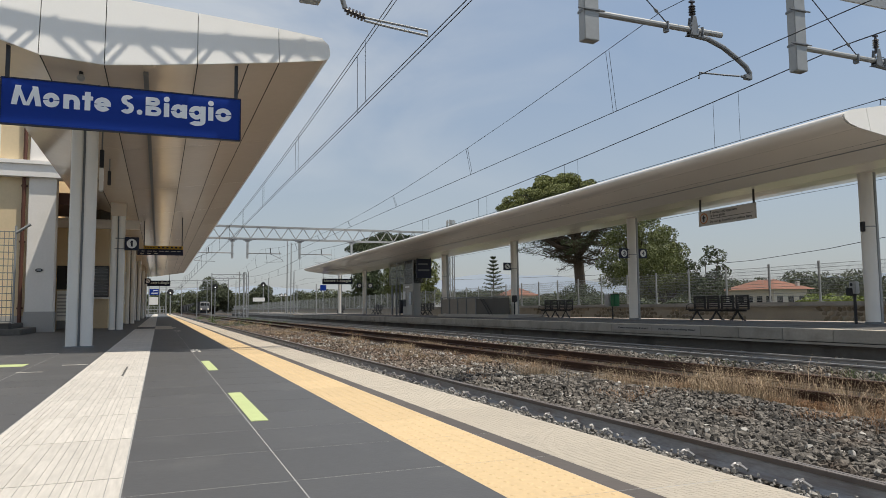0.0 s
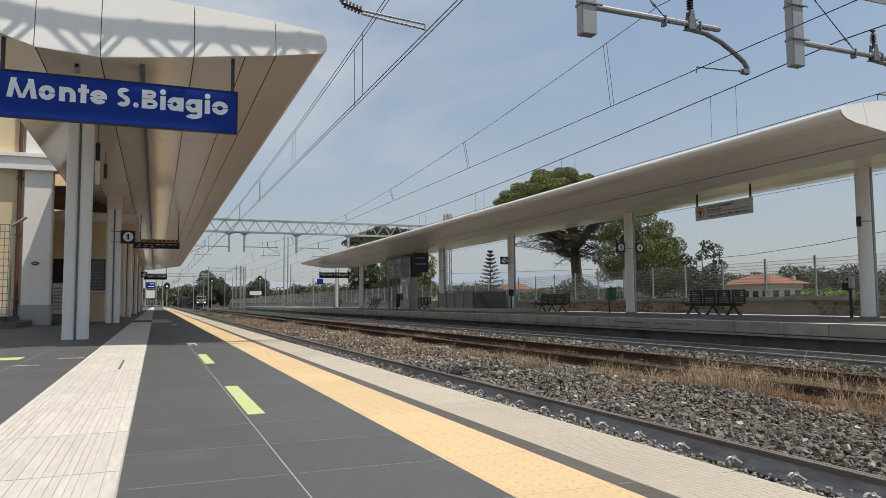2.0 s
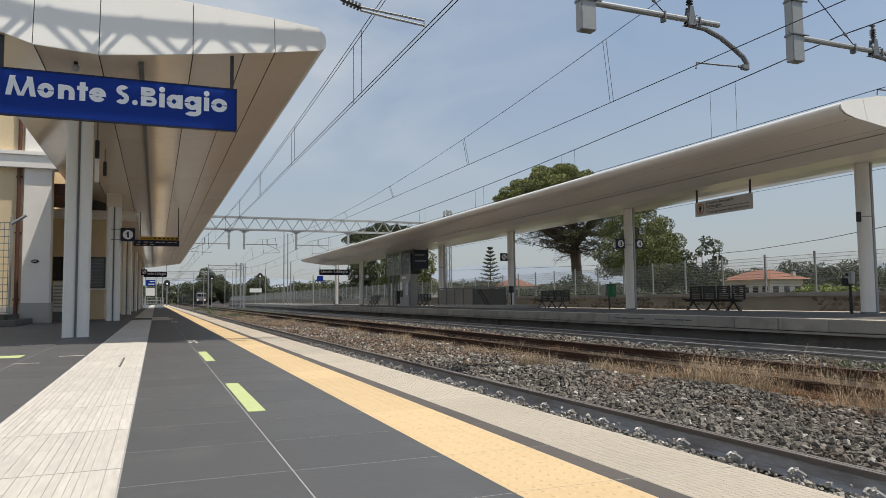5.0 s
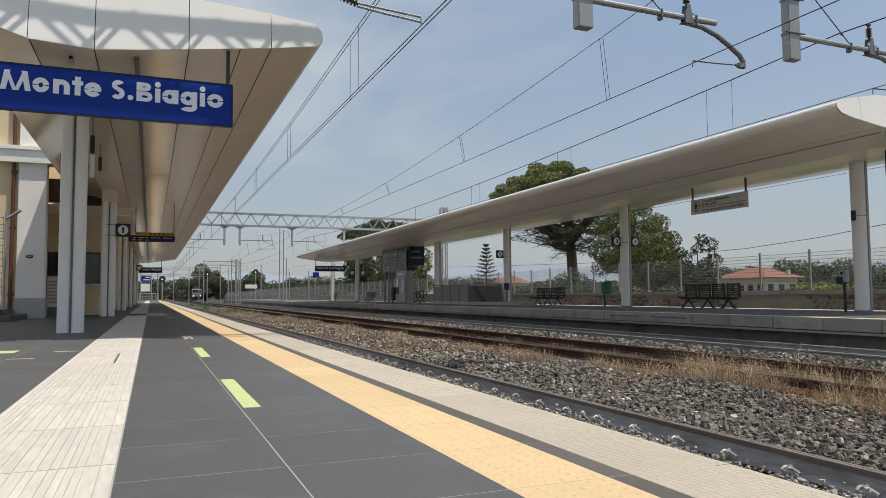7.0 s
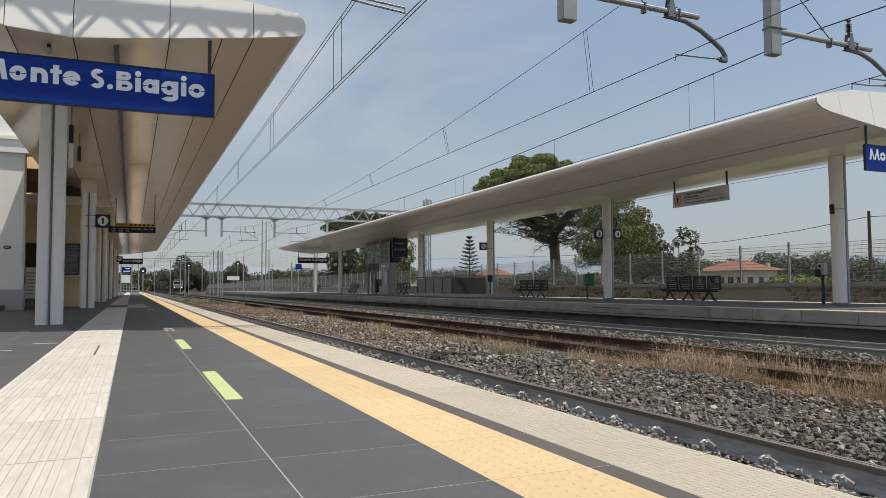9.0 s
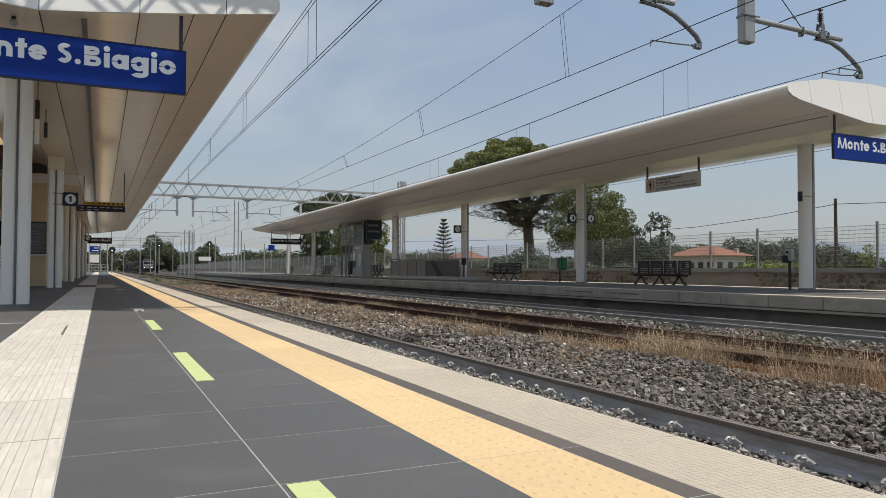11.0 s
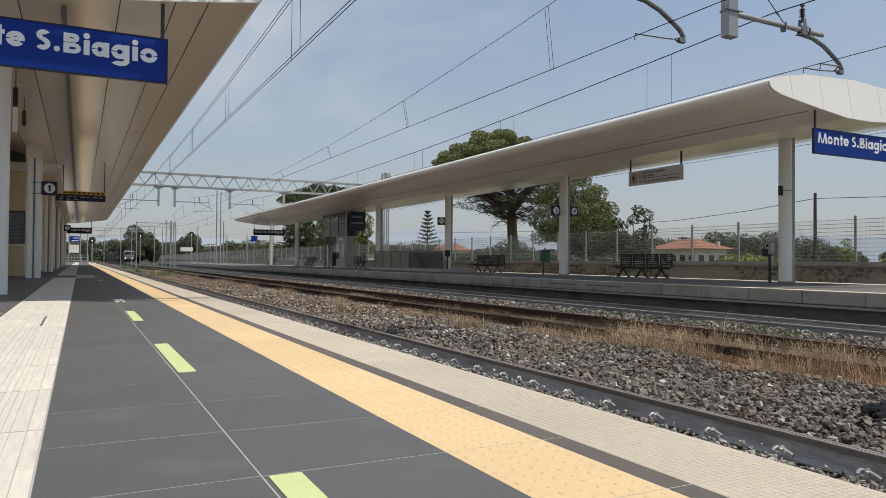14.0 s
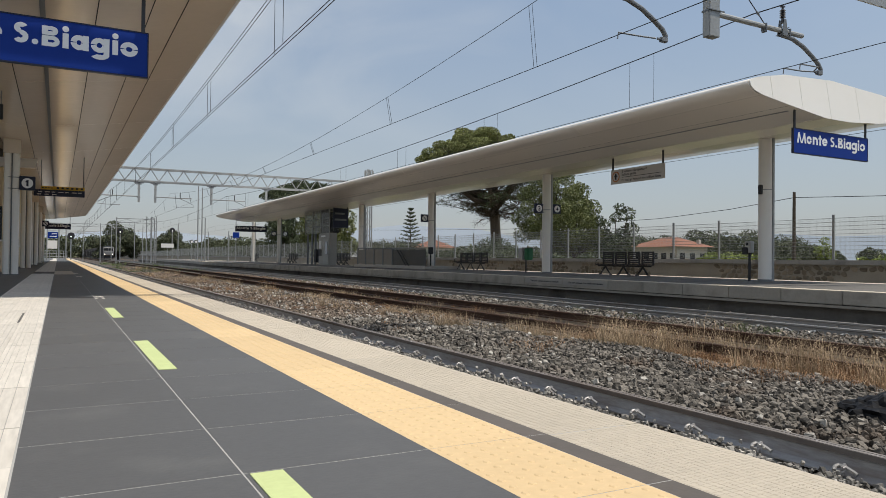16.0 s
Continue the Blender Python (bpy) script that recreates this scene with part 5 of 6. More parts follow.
# wire cage in front of the station building
wc = thing("wire_fence", "grey wire mesh fence panel standing on the stone steps", "fence", at=(-3.72, 22.6, .30))
bm = bmesh.new()
for k in range(14):
    box(bm, -1.6, .0, -.012, .012, .05 + k * .19, .072 + k * .19)
for k in range(15):
    box(bm, -1.6 + k * .11, -1.585 + k * .11, -.008, .008, .05, 2.55)
part("wire_mesh", bm, "galv_dark", wc)
part("post", tubes(((0, 0, 0), (0, 0, 2.7), .03)), "galv", wc)
part("angled_arm", tubes(((0, 0, 2.5), (.35, 0, 2.75), .04)), "galv", wc)
dp = thing("downpipe", "brown rainwater downpipe on the yellow end wall", "downpipe", at=(-3.87, 24.52, 0.1))
part("pipe", tubes(((0, 0, 0), (0, 0, 12.5), .055), n=10), "pipe", dp)
for z in (.6, 2.6, 4.3, 6.5):
    part("clip", boxes((-.08, .08, -.02, .10, z, z + .05)), "pipe", dp)


# ---- foliage ----
def leaf_cloud(centres, radii, counts, size, seed, squash=1.0):
    """Many small bent leaf blades scattered in uneven clumps; returns vertices and faces."""
    rng = np.random.default_rng(seed)
    V = []
    for c, r, n in zip(centres, radii, counts):
        d = rng.normal(size=(n, 3))
        d /= np.linalg.norm(d, axis=1)[:, None]
        rad = r * (0.45 + 0.55 * rng.random(n) ** 0.5)[:, None]
        p = np.array(c) + d * rad * np.array((1, 1, squash))
        a = rng.normal(size=(n, 3))
        a /= np.linalg.norm(a, axis=1)[:, None]
        b = np.cross(a, rng.normal(size=(n, 3)))
        b /= np.linalg.norm(b, axis=1)[:, None]
        s = size * (0.6 + 0.8 * rng.random(n))[:, None]
        V.append(np.stack([p - a * s, p - b * s * .45, p + a * s, p + b * s * .45], 1).reshape(-1, 3))
    v = np.concatenate(V)
    return v, np.arange(len(v)).reshape(-1, 4)


def cloud_object(name, v, f, material, parent=None):
    me = bpy.data.meshes.new(name)
    me.from_pydata(v.tolist(), [], f.tolist())
    me.materials.append(M[material])
    ob = new(name, me)
    ob.parent = parent
    return ob


def limb(bm, pts, r0, r1, n=7):
    pts = [Vector(p) for p in pts]
    rings = []
    for i, p in enumerate(pts):
        d = (pts[min(i + 1, len(pts) - 1)] - pts[max(i - 1, 0)]).normalized()
        u = d.cross(Vector((0.8, 0.33, 0.1))).normalized()
        w = d.cross(u)
        r = r0 + (r1 - r0) * i / (len(pts) - 1)
        rings.append([bm.verts.new(p + (u * math.cos(2 * math.pi * k / n) + w * math.sin(2 * math.pi * k / n)) * r * (1 + .15 * math.sin(3 * k + i))) for k in range(n)])
    for a, b in zip(rings, rings[1:]):
        for k in range(n):
            bm.faces.new((a[k], a[(k + 1) % n], b[(k + 1) % n], b[k]))
    bm.faces.new(rings[-1])


def tree(name, at, height, width, crown_from, clumps, leaf, material, seed, label, flat=0.6, lean=(0, 0), trunk_r=.25, per=300, clump_r=None, umbrella=False, fork_at=.75, shift=(0, 0)):
    rng = random.Random(seed)
    t = thing(name, label, "tree", at=at)
    bm = bmesh.new()
    fork = crown_from * fork_at
    top = Vector((lean[0], lean[1], fork))
    limb(bm, [(0, 0, -.3), (lean[0] * .3, lean[1] * .3, fork * .4), top], trunk_r, trunk_r * .75, 9)
    cs, rs, majors = [], [], []
    if fork_at < .6:
        for j in range(9):
            a = 6.283 * j / 9 + rng.uniform(-.25, .25)
            reach = width * rng.uniform(.20, .42)
            s = top + Vector((0, 0, rng.uniform(-.35, 1.6)))
            e = Vector((reach * math.cos(a) + lean[0] + shift[0], reach * math.sin(a) + lean[1] + shift[1], crown_from - rng.uniform(.6, 2.4)))
            k1 = s.lerp(e, .35) + Vector((0, 0, -.3))
            k2 = s.lerp(e, .7) + Vector((0, 0, .35))
            limb(bm, [s, k1, k2, e], trunk_r * rng.uniform(.28, .48), .10, 7)
            majors.append((k1, e))
        e = top + Vector((.3, .2, crown_from - fork - .5))
        limb(bm, [top + Vector((0, 0, -.3)), top + Vector((.15, 0, 2.5)), e], trunk_r * .72, .14, 8)
        majors.append((top, e))
    for i in range(clumps):
        a = 2.399963 * i + rng.random() * .5
        u = math.sqrt((i + .5) / clumps)
        rr = width / 2 * u * (.8 + .25 * rng.random())
        if umbrella:
            z = crown_from + (height - crown_from) * (1 - u * u) * (.75 + .3 * rng.random()) + rng.uniform(-.3, .5)
        else:
            z = crown_from + (height - crown_from) * (rng.random() ** .8) * math.sqrt(max(0.08, 1 - (u * .93) ** 2))
        r = (clump_r or width * .13) * rng.uniform(.65, 1.25)
        cs.append((rr * math.cos(a) + lean[0] + shift[0], rr * math.sin(a) + lean[1] + shift[1], z))
        rs.append(r)
        if majors:
            m = min(majors, key=lambda p: (p[1] - Vector(cs[-1])).length)
            s = m[0].lerp(m[1], rng.uniform(.45, 1.0))
            limb(bm, [s, s.lerp(Vector(cs[-1]), .5) + Vector((0, 0, -.35)), Vector(cs[-1])], rng.uniform(.06, .13), .02, 5)
        elif i % 2 == 0 or umbrella:
            mid = top.lerp(Vector(cs[-1]), .5) + Vector((rng.uniform(-.3, .3), rng.uniform(-.3, .3), rng.uniform(-.5, .3)))
            limb(bm, [top + Vector((0, 0, -rng.random() * fork * .25)), mid, Vector(cs[-1])], trunk_r * rng.uniform(.25, .45), .03, 5)
    part("trunk", bm, "bark", t)
    v, f = leaf_cloud(cs, rs, [int(per * (r / (clump_r or width * .13)) ** 2) for r in rs], leaf, seed, flat)
    cloud_object("crown", v, f, material, t)
    return t


# umbrella pine with bare lower limbs
pine = tree("umbrella_pine", (46.2, 72, -.25), 16.1, 15.5, 11.6, 105, .10, "needles", 3, "tall umbrella pine with dense flat crown and bare limbs", .55, (-.3, .2), .78, 1100, clump_r=1.1, umbrella=True, fork_at=.58, shift=(-1.6, 1.0))
bm = bmesh.new()
rng = random.Random(9)
tips, tr = [], []
for k in range(150):
    a = rng.uniform(0, 6.283)
    z0 = rng.uniform(5.8, 11.2)
    L = rng.uniform(3.0, 8.6) * min(1, .62 + (z0 - 5.8) * .14)
    p0 = Vector((-.3 - .10 * (z0 - 4), .2 + .06 * (z0 - 4), z0))
    d = Vector((math.cos(a), math.sin(a), rng.uniform(-.05, .45)))
    p1, p2 = p0 + d * L * .5 + Vector((rng.uniform(-.4, .4), rng.uniform(-.4, .4), rng.uniform(-.5, .4))), p0 + d * L + Vector((0, 0, rng.uniform(-1.0, .6)))
    limb(bm, [p0, p1, p2], rng.uniform(.04, .12), .014, 5)
    for q in range(22):
        s = p1.lerp(p2, rng.random())
        limb(bm, [s, s + Vector((rng.uniform(-1, 1), rng.uniform(-1, 1), rng.uniform(-.7, .6)))], .022, .006, 3)
    if z0 > 6.6:
        for u in (.55, .8, 1.0):
            tips.append(tuple(p1.lerp(p2, u)))
            tr.append(rng.uniform(.45, .95))
part("branch", bm, "bark", pine)
# darker leaf colour than the crown, painting in the shade beneath it
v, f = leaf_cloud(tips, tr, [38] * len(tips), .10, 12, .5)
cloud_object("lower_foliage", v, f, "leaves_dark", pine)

tree("umbrella_pine", (46.2, 147, -.25), 16.0, 17.5, 13.6, 66, .17, "leaves_dark", 21, "broad dark umbrella pine far behind the island platform", .5, (0, 0), .6, 800, clump_r=1.7, umbrella=True)
tree("broadleaf_tree", (36.0, 47.3, -.25), 8.8, 6.4, 2.2, 64, .085, "leaves", 5, "dense green broadleaf tree behind the fence", .8, (0, 0), .25, 520, clump_r=.85)
tree("broadleaf_tree", (35.6, 44.2, -.25), 5.6, 4.2, 1.2, 40, .08, "leaves", 6, "light green broadleaf tree behind the fence", .85, (0, 0), .2, 560, clump_r=.75)
tree("broadleaf_tree", (37.3, 41.9, -.25), 5.5, 3.2, 1.0, 26, .11, "leaves_dark", 7, "young ragged broadleaf tree behind the fence", .9, (.2, 0), .13, 260, clump_r=.7)
tree("broadleaf_tree", (36.5, 56.5, -.25), 2.9, 4.6, 0.6, 26, .09, "leaves_dark", 8, "low dark broadleaf tree behind the fence", .85, (0, 0), .2, 420, clump_r=.8)
tree("broadleaf_tree", (34, 97.5, -.25), 9.0, 8.5, 2.0, 34, .22, "leaves", 10, "rounded green tree beyond the lattice mast", .9, (0, 0), .3, 330, clump_r=1.5)
tree("broadleaf_tree", (34, 116, -.25), 11.5, 8, 2.0, 34, .25, "leaves_dark", 11, "dark tree behind the lift tower", .9, (0, 0), .3, 300, clump_r=1.7)
tree("broadleaf_tree", (16.9, 250, -1.2), 11.5, 13.0, 2.0, 52, .30, "leaves_far_haze", 12, "wide dark tree beside the line in the distance", .8, (0, 0), .4, 380, clump_r=1.9)
tree("broadleaf_tree", (30.7, 235, -1.2), 9.4, 7.0, 3.0, 24, .28, "leaves_far_haze", 13, "thin distant tree beside the line", .9, (0, 0), .3, 320, clump_r=1.6)

for k, (x, y, h, w) in enumerate(((98.8, 68, 3.4, 4.5), (103.0, 67, 2.8, 3.5), (103.5, 61, 2.9, 3.6))):
    tree("broadleaf_tree", (x, y, -.5), h, w, .8, 18, .16, "leaves_far_haze", 90 + k, "small hazy tree far across the field", .85, (0, 0), .14, 200, clump_r=.8)
tree("broadleaf_tree", (50.2, 33.2, -.25), 2.5, 1.3, .9, 9, .10, "leaves_light", 95, "slim young sapling in the garden beyond the wall", 1.0, (0, 0), .05, 90, clump_r=.36)

# monkey-puzzle-like conifer with whorled level branches
cf = thing("whorled_conifer", "slender dark conifer with level whorled branches", "tree", at=(45, 93.3, -.25))
bm = bmesh.new()
limb(bm, [(0, 0, -.2), (0, 0, 4), (0, 0, 8.3)], .16, .02, 7)
part("trunk", bm, "bark", cf)
cs, rs = [], []
for k in range(13):
    z = 1.4 + k * .54
    R = 2.2 * (1 - (z - 1.0) / 7.6) + .12
    for j in range(9):
        a = 6.283 * j / 9 + k * .35
        for q in range(4):
            u = (q + 1) / 4
            cs.append((R * u * math.cos(a), R * u * math.sin(a), z + .28 * u * u))
            rs.append(.12)
v, f = leaf_cloud(cs, rs, [12] * len(cs), .095, 31, .45)
cloud_object("branch_foliage", v, f, "leaves_dark", cf)


def greenery(name, x0, x1, y0, y1, z, h, n, leaf, per, material, seed, label, r=None):
    """A hedge or thicket: clumps of leaves along a stretch, as stuff."""
    rng = random.Random(seed)
    cs = []
    for i in range(n):
        y = rng.uniform(y0, y1)
        x = rng.uniform(x0, x1)
        hh = h * (.72 + .28 * noise.noise(Vector((x * .13, y * .13, seed))))
        cs.append((x, y, z + hh * rng.random() ** .6))
    rs = [(r or h * .3) * rng.uniform(.6, 1.3) for _ in cs]
    v, f = leaf_cloud(cs, rs, [per] * n, leaf, seed, .8)
    ob = cloud_object(name, v, f, material)
    return tagged(ob, label, "greenery", kind="stuff")


greenery("hedge", 28.5, 32, 35, 62, -.2, 1.55, 190, .10, 130, "leaves_dark", 41, "low dark shrubs behind the wire fence", .55)
greenery("shrub_row", 60, 64, 38, 62, -.6, .55, 90, .16, 120, "leaves_light", 42, "light green vines and shrubs before the house", .7)
greenery("shrub_row", 40, 60, 2, 40, -.2, 1.4, 120, .14, 110, "leaves_light", 49, "light green vineyard rows beyond the fence", .5)
greenery("tree_row", 105, 125, 82, 125, -.5, 7.0, 150, .24, 380, "leaves_far_haze", 43, "dark tree row behind the red-roofed house", 2.2)
greenery("tree_row", 120, 150, 98, 125, -.5, 4.2, 80, .24, 300, "leaves_far_haze", 48, "dark far trees beyond the field", 2.0)
greenery("tree_row", 60, 72, 146, 200, -.5, 6.0, 100, .25, 280, "leaves_far_haze", 44, "dark green thicket behind the stations far end", 1.8)
greenery("tree_row", 34, 50, 170, 290, -.5, 6.2, 150, .32, 260, "leaves_far_haze", 45, "green tree belt beyond the far fence", 2.2)
greenery("tree_row", -50, 60, 420, 480, -1.2, 13, 300, .8, 110, "leaves_far_haze", 46, "hazy tree belt closing the railway line", 3.5)
greenery("tree_row", 100, 300, 300, 420, -1.2, 10, 160, .9, 90, "leaves_far_haze", 47, "far dark tree belt on the plain", 4.0)


greenery("shrub", 60, 63, 47.5, 54, -.2, 2.0, 40, .14, 160, "leaves_light", 50, "bright yellow-green bush beside the house", .7)


# ---- houses beyond the line ----
def house(x0, x1, y0, y1, eave, ridge, label, base=-.4):
    h = thing("house", label, "house", at=((x0 + x1) / 2, (y0 + y1) / 2, base))
    w, d = (x1 - x0) / 2, (y1 - y0) / 2
    part("wall", boxes((-w, w, -d, d, 0, eave - base)), "house_wall", h, "pale plaster walls")
    bm = bmesh.new()
    o = .7
    e, r = eave - base - .05, ridge - base
    q = [bm.verts.new(v) for v in ((-w - o, -d - o, e), (w + o, -d - o, e), (w + o, d + o, e), (-w - o, d + o, e), (0, -d * .35, r), (0, d * .35, r))]
    for f in ((0, 1, 4), (1, 2, 5, 4), (2, 3, 5), (3, 0, 4, 5), (3, 2, 1, 0)):
        bm.faces.new([q[i] for i in f])
    roof = part("roof", bm, "roof_tile", h, "terracotta tiled hip roof")
    part("chimney", boxes((w * .5, w * .5 + .4, -d * .95, -d * .95 + .4, e, e + .95)), "house_wall", roof)
    for k in range(5):
        yy = -d + (k + .5) * 2 * d / 5
        wn_ = part("window", boxes((-w - .02, -w + .05, yy - .45, yy + .45, .9, 2.1)), "glass_dark", h, "dark window")
        part("sill", boxes((-w - .1, -w + .02, yy - .55, yy + .55, .8, .9)), "plaster_white", wn_)
    for k in range(3):
        xx = -w + (k + .5) * 2 * w / 3
        part("window", boxes((xx - .45, xx + .45, -d - .02, -d + .05, .9, 2.1)), "glass_dark", h, "dark window")
    return h


house(70, 75.5, 66.3, 74, 2.6, 3.85, "pale single-storey house with terracotta hip roof")
house(68.5, 74.0, 133, 140, 3.1, 4.7, "pale two-storey house with terracotta roof behind trees")
sh = thing("shed", "long white shed far beyond the fence", "shed", at=(60, 160, -.4))
part("wall", boxes((-4, 4, -9, 9, 0, 3.4)), "distant_white", sh)
part("roof", boxes((-4.3, 4.3, -9.3, 9.3, 3.4, 3.6)), "galv", sh)
for y, x in ((21, 90), (8, 100)):
    sh = thing("greenhouse", "low white greenhouse in the fields", "greenhouse", at=(x, y, -1.2))
    part("wall", boxes((-5, 5, -8, 8, 0, 2.4)), "distant_white", sh)
    part("roof", prisms([(-5.2, 2.4), (5.2, 2.4), (0, 3.2)], -8.2, 8.2), "distant_white", sh)

# ridge on the horizon, its haze made by a pale glowing colour
bm = bmesh.new()
ring = []
for k in range(121):
    a = radians(-40 + k * 1.3)
    r = 3900
    hgt = 45 + 150 * (noise.noise(Vector((k * .09, 2.2, 0))) + .5) * (0.35 + 0.65 * min(1, k / 60)) + 16 * noise.noise(Vector((k * .45, 7.1, 0)))
    ring.append((bm.verts.new((r * math.sin(a), r * math.cos(a), -20)), bm.verts.new((r * math.sin(a), r * math.cos(a), max(15, hgt)))))
for a, b in zip(ring, ring[1:]):
    bm.faces.new((a[0], b[0], b[1], a[1]))
structure("backdrop", bm, "far_haze", "pale blue hills on the horizon with haze put in as glow", "hills")


# ---- ballast stones and dry weeds ----
def pebbles(name, x0, x1, y0, y1, n, size, material, seed, label, z=-.765, heap=.05, fine=False):
    """Angular crushed stones lying on the track bed."""
    rng = np.random.default_rng(seed)
    ico = bmesh.new()
    bmesh.ops.create_cube(ico, size=1.42)
    if fine:
        bmesh.ops.bevel(ico, geom=ico.edges[:], offset=.17, segments=1, affect="EDGES")
    bmesh.ops.triangulate(ico, faces=ico.faces[:])
    bv = np.array([v.co[:] for v in ico.verts])
    bf = np.array([[v.index for v in f.verts] for f in ico.faces])
    ico.free()
    x = rng.uniform(x0, x1, n)
    y = y0 + (y1 - y0) * rng.random(n)
    s = size * rng.uniform(.6, 1.35, (n, 1, 1)) * rng.uniform(.55, 1.35, (n, 1, 3))
    k = len(bv)
    V = bv[None] * (1 + rng.uniform(-1, 1, (n, k, 3)) * (.26 if fine else .34))
    V = V * s
    A = rng.uniform(0, 2 * np.pi, n)
    B = rng.uniform(-1.0, 1.0, n)
    c, d = np.cos(A)[:, None], np.sin(A)[:, None]
    X, Y = V[..., 0] * c - V[..., 1] * d, V[..., 0] * d + V[..., 1] * c
    c, d = np.cos(B)[:, None], np.sin(B)[:, None]
    Y, Z = Y * c - V[..., 2] * d, Y * d + V[..., 2] * c
    top = z + heap * (np.sin(x * 2.1 + y * .7) * .3 + np.sin(y * 1.9 - x) * .3 + .4) + rng.uniform(-.01, .045, n) - .13 * np.clip((x - 7.2) / .7, 0, 1) * (x < 10.1)
    P = np.stack([X + x[:, None], Y + y[:, None], Z + top[:, None]], -1).reshape(-1, 3)
    F = (bf[None] + (np.arange(n) * k)[:, None, None]).reshape(-1, 3)
    me = bpy.data.meshes.new(name)
    me.vertices.add(len(P))
    me.vertices.foreach_set("co", P.ravel())
    me.loops.add(F.size)
    me.loops.foreach_set("vertex_index", F.ravel().astype(np.int32))
    me.polygons.add(len(F))
    me.polygons.foreach_set("loop_start", np.arange(0, F.size, 3, dtype=np.int32))
    me.update(calc_edges=True)
    me.shade_flat()
    me.materials.append(M[material])
    ob = new(name, me)
    return tagged(ob, label, "ballast", kind="stuff")


pebbles("ballast_stones", 4.5, 7.9, 2.2, 9, 18000, .031, "stone", 1, "grey angular crushed ballast stones beside the rail", heap=.09, z=-.72, fine=True)
pebbles("ballast_stones", 4.5, 8.3, 9, 14, 8000, .037, "stone", 2, "grey angular crushed ballast stones between the tracks", heap=.07, z=-.73, fine=True)
pebbles("ballast_stones", 4.5, 8.3, 14, 24, 9000, .040, "stone_brown", 22, "earthy brown ballast stones between the tracks", heap=.06, z=-.735)
pebbles("ballast_stones", 4.5, 12.2, 22, 60, 15000, .055, "stone_brown", 3, "grey-brown ballast stones down the line", heap=.05, z=-.77)
pebbles("ballast_stones", 2.0, 4.3, -9, 2.2, 5000, .04, "stone", 24, "ballast stones along the platform behind the view", heap=.03, z=-.75)
pebbles("ballast_stones", 2.0, 3.4, 2.2, 16, 5000, .04, "stone", 25, "ballast stones between the rails of the first track", heap=.03, z=-.76)
pebbles("ballast_stones", 4.5, 12.3, -9, 2.2, 9000, .05, "stone", 26, "ballast stones between the tracks behind the view", heap=.05, z=-.76)
pebbles("ballast_stones", 3.4, 4.30, 2.2, 16, 9500, .019, "stone_pale", 4, "ballast stones along the platform-side rail foot", heap=.03, z=-.745, fine=True)
pebbles("ballast_stones", 10.1, 12.3, 3, 22, 8000, .038, "stone", 5, "ballast stones between the middle and third tracks", heap=.05, z=-.72)
pebbles("ballast_stones", 12.5, 15.0, 5, 40, 5000, .045, "stone", 6, "shaded ballast stones beside the island platform", heap=.04, z=-.75)
pebbles("limestone_chips", 4.6, 8.3, 3, 34, 900, .030, "stone_white", 7, "scattered pale limestone chips on the ballast", heap=.09, z=-.70, fine=True)
pebbles("limestone_chips", 3.9, 4.34, 2.2, 22, 420, .018, "stone_white", 8, "pale stone chips beside the rail clips", heap=.03, z=-.70, fine=True)
pebbles("limestone_chips", 10.2, 12.2, 3, 40, 240, .034, "stone_white", 9, "pale stone chips beside the third track", heap=.03, z=-.69)


def grass(name, tufts, blades, height, material, seed, label, spread=.10):
    """Thin bent blades in tufts."""
    rng = np.random.default_rng(seed)
    n = len(tufts) * blades
    base = np.repeat(np.array([(t[0], t[1], t[2]) for t in tufts]), blades, 0) + np.concatenate([rng.normal(0, spread, (n, 2)), np.zeros((n, 1))], 1)
    hs = np.repeat(np.array([t[3] for t in tufts]), blades) * height * (.22 + .9 * rng.random(n) ** 1.6)
    centre = np.repeat(np.array([(t[0], t[1]) for t in tufts]), blades, 0)
    a = np.arctan2(base[:, 1] - centre[:, 1], base[:, 0] - centre[:, 0]) + rng.normal(0, .7, n)
    lean = rng.uniform(.0, 1.0, n) ** 1.2 * 1.5 * hs
    dx, dy = np.cos(a) * lean, np.sin(a) * lean
    w = rng.uniform(.0009, .0026, n) * (1 + base[:, 1] / 30)
    px, py = -np.sin(a) * w, np.cos(a) * w
    mid = base + np.stack([dx * .25, dy * .25, hs * .62], 1)
    tip = base + np.stack([dx, dy, hs], 1)
    side = np.stack([px, py, np.zeros(n)], 1)
    V = np.stack([base - side, base + side, mid + side * .8, mid - side * .8, tip], 1).reshape(-1, 3)
    k = np.arange(n)[:, None] * 5
    quads = (k + np.array([0, 1, 2, 3])).tolist()
    tris = (k + np.array([3, 2, 4])).tolist()
    me = bpy.data.meshes.new(name)
    me.from_pydata(V.tolist(), [], quads + tris)
    me.materials.append(M[material])
    return tagged(new(name, me), label, "weeds", kind="stuff")


def tuft_field(n, x0, x1, y0, y1, seed, thr, z=-.73):
    rng = random.Random(seed)
    out = []
    while len(out) < n:
        x, y = rng.uniform(x0, x1), y0 + (y1 - y0) * rng.random() ** 1.5
        v = noise.noise(Vector((x * .9, y * .45, seed * .37)))
        if v > thr:
            out.append((x, y, z, .5 + min(.9, (v - thr) * 2.2) * rng.uniform(.6, 1.1)))
    return out


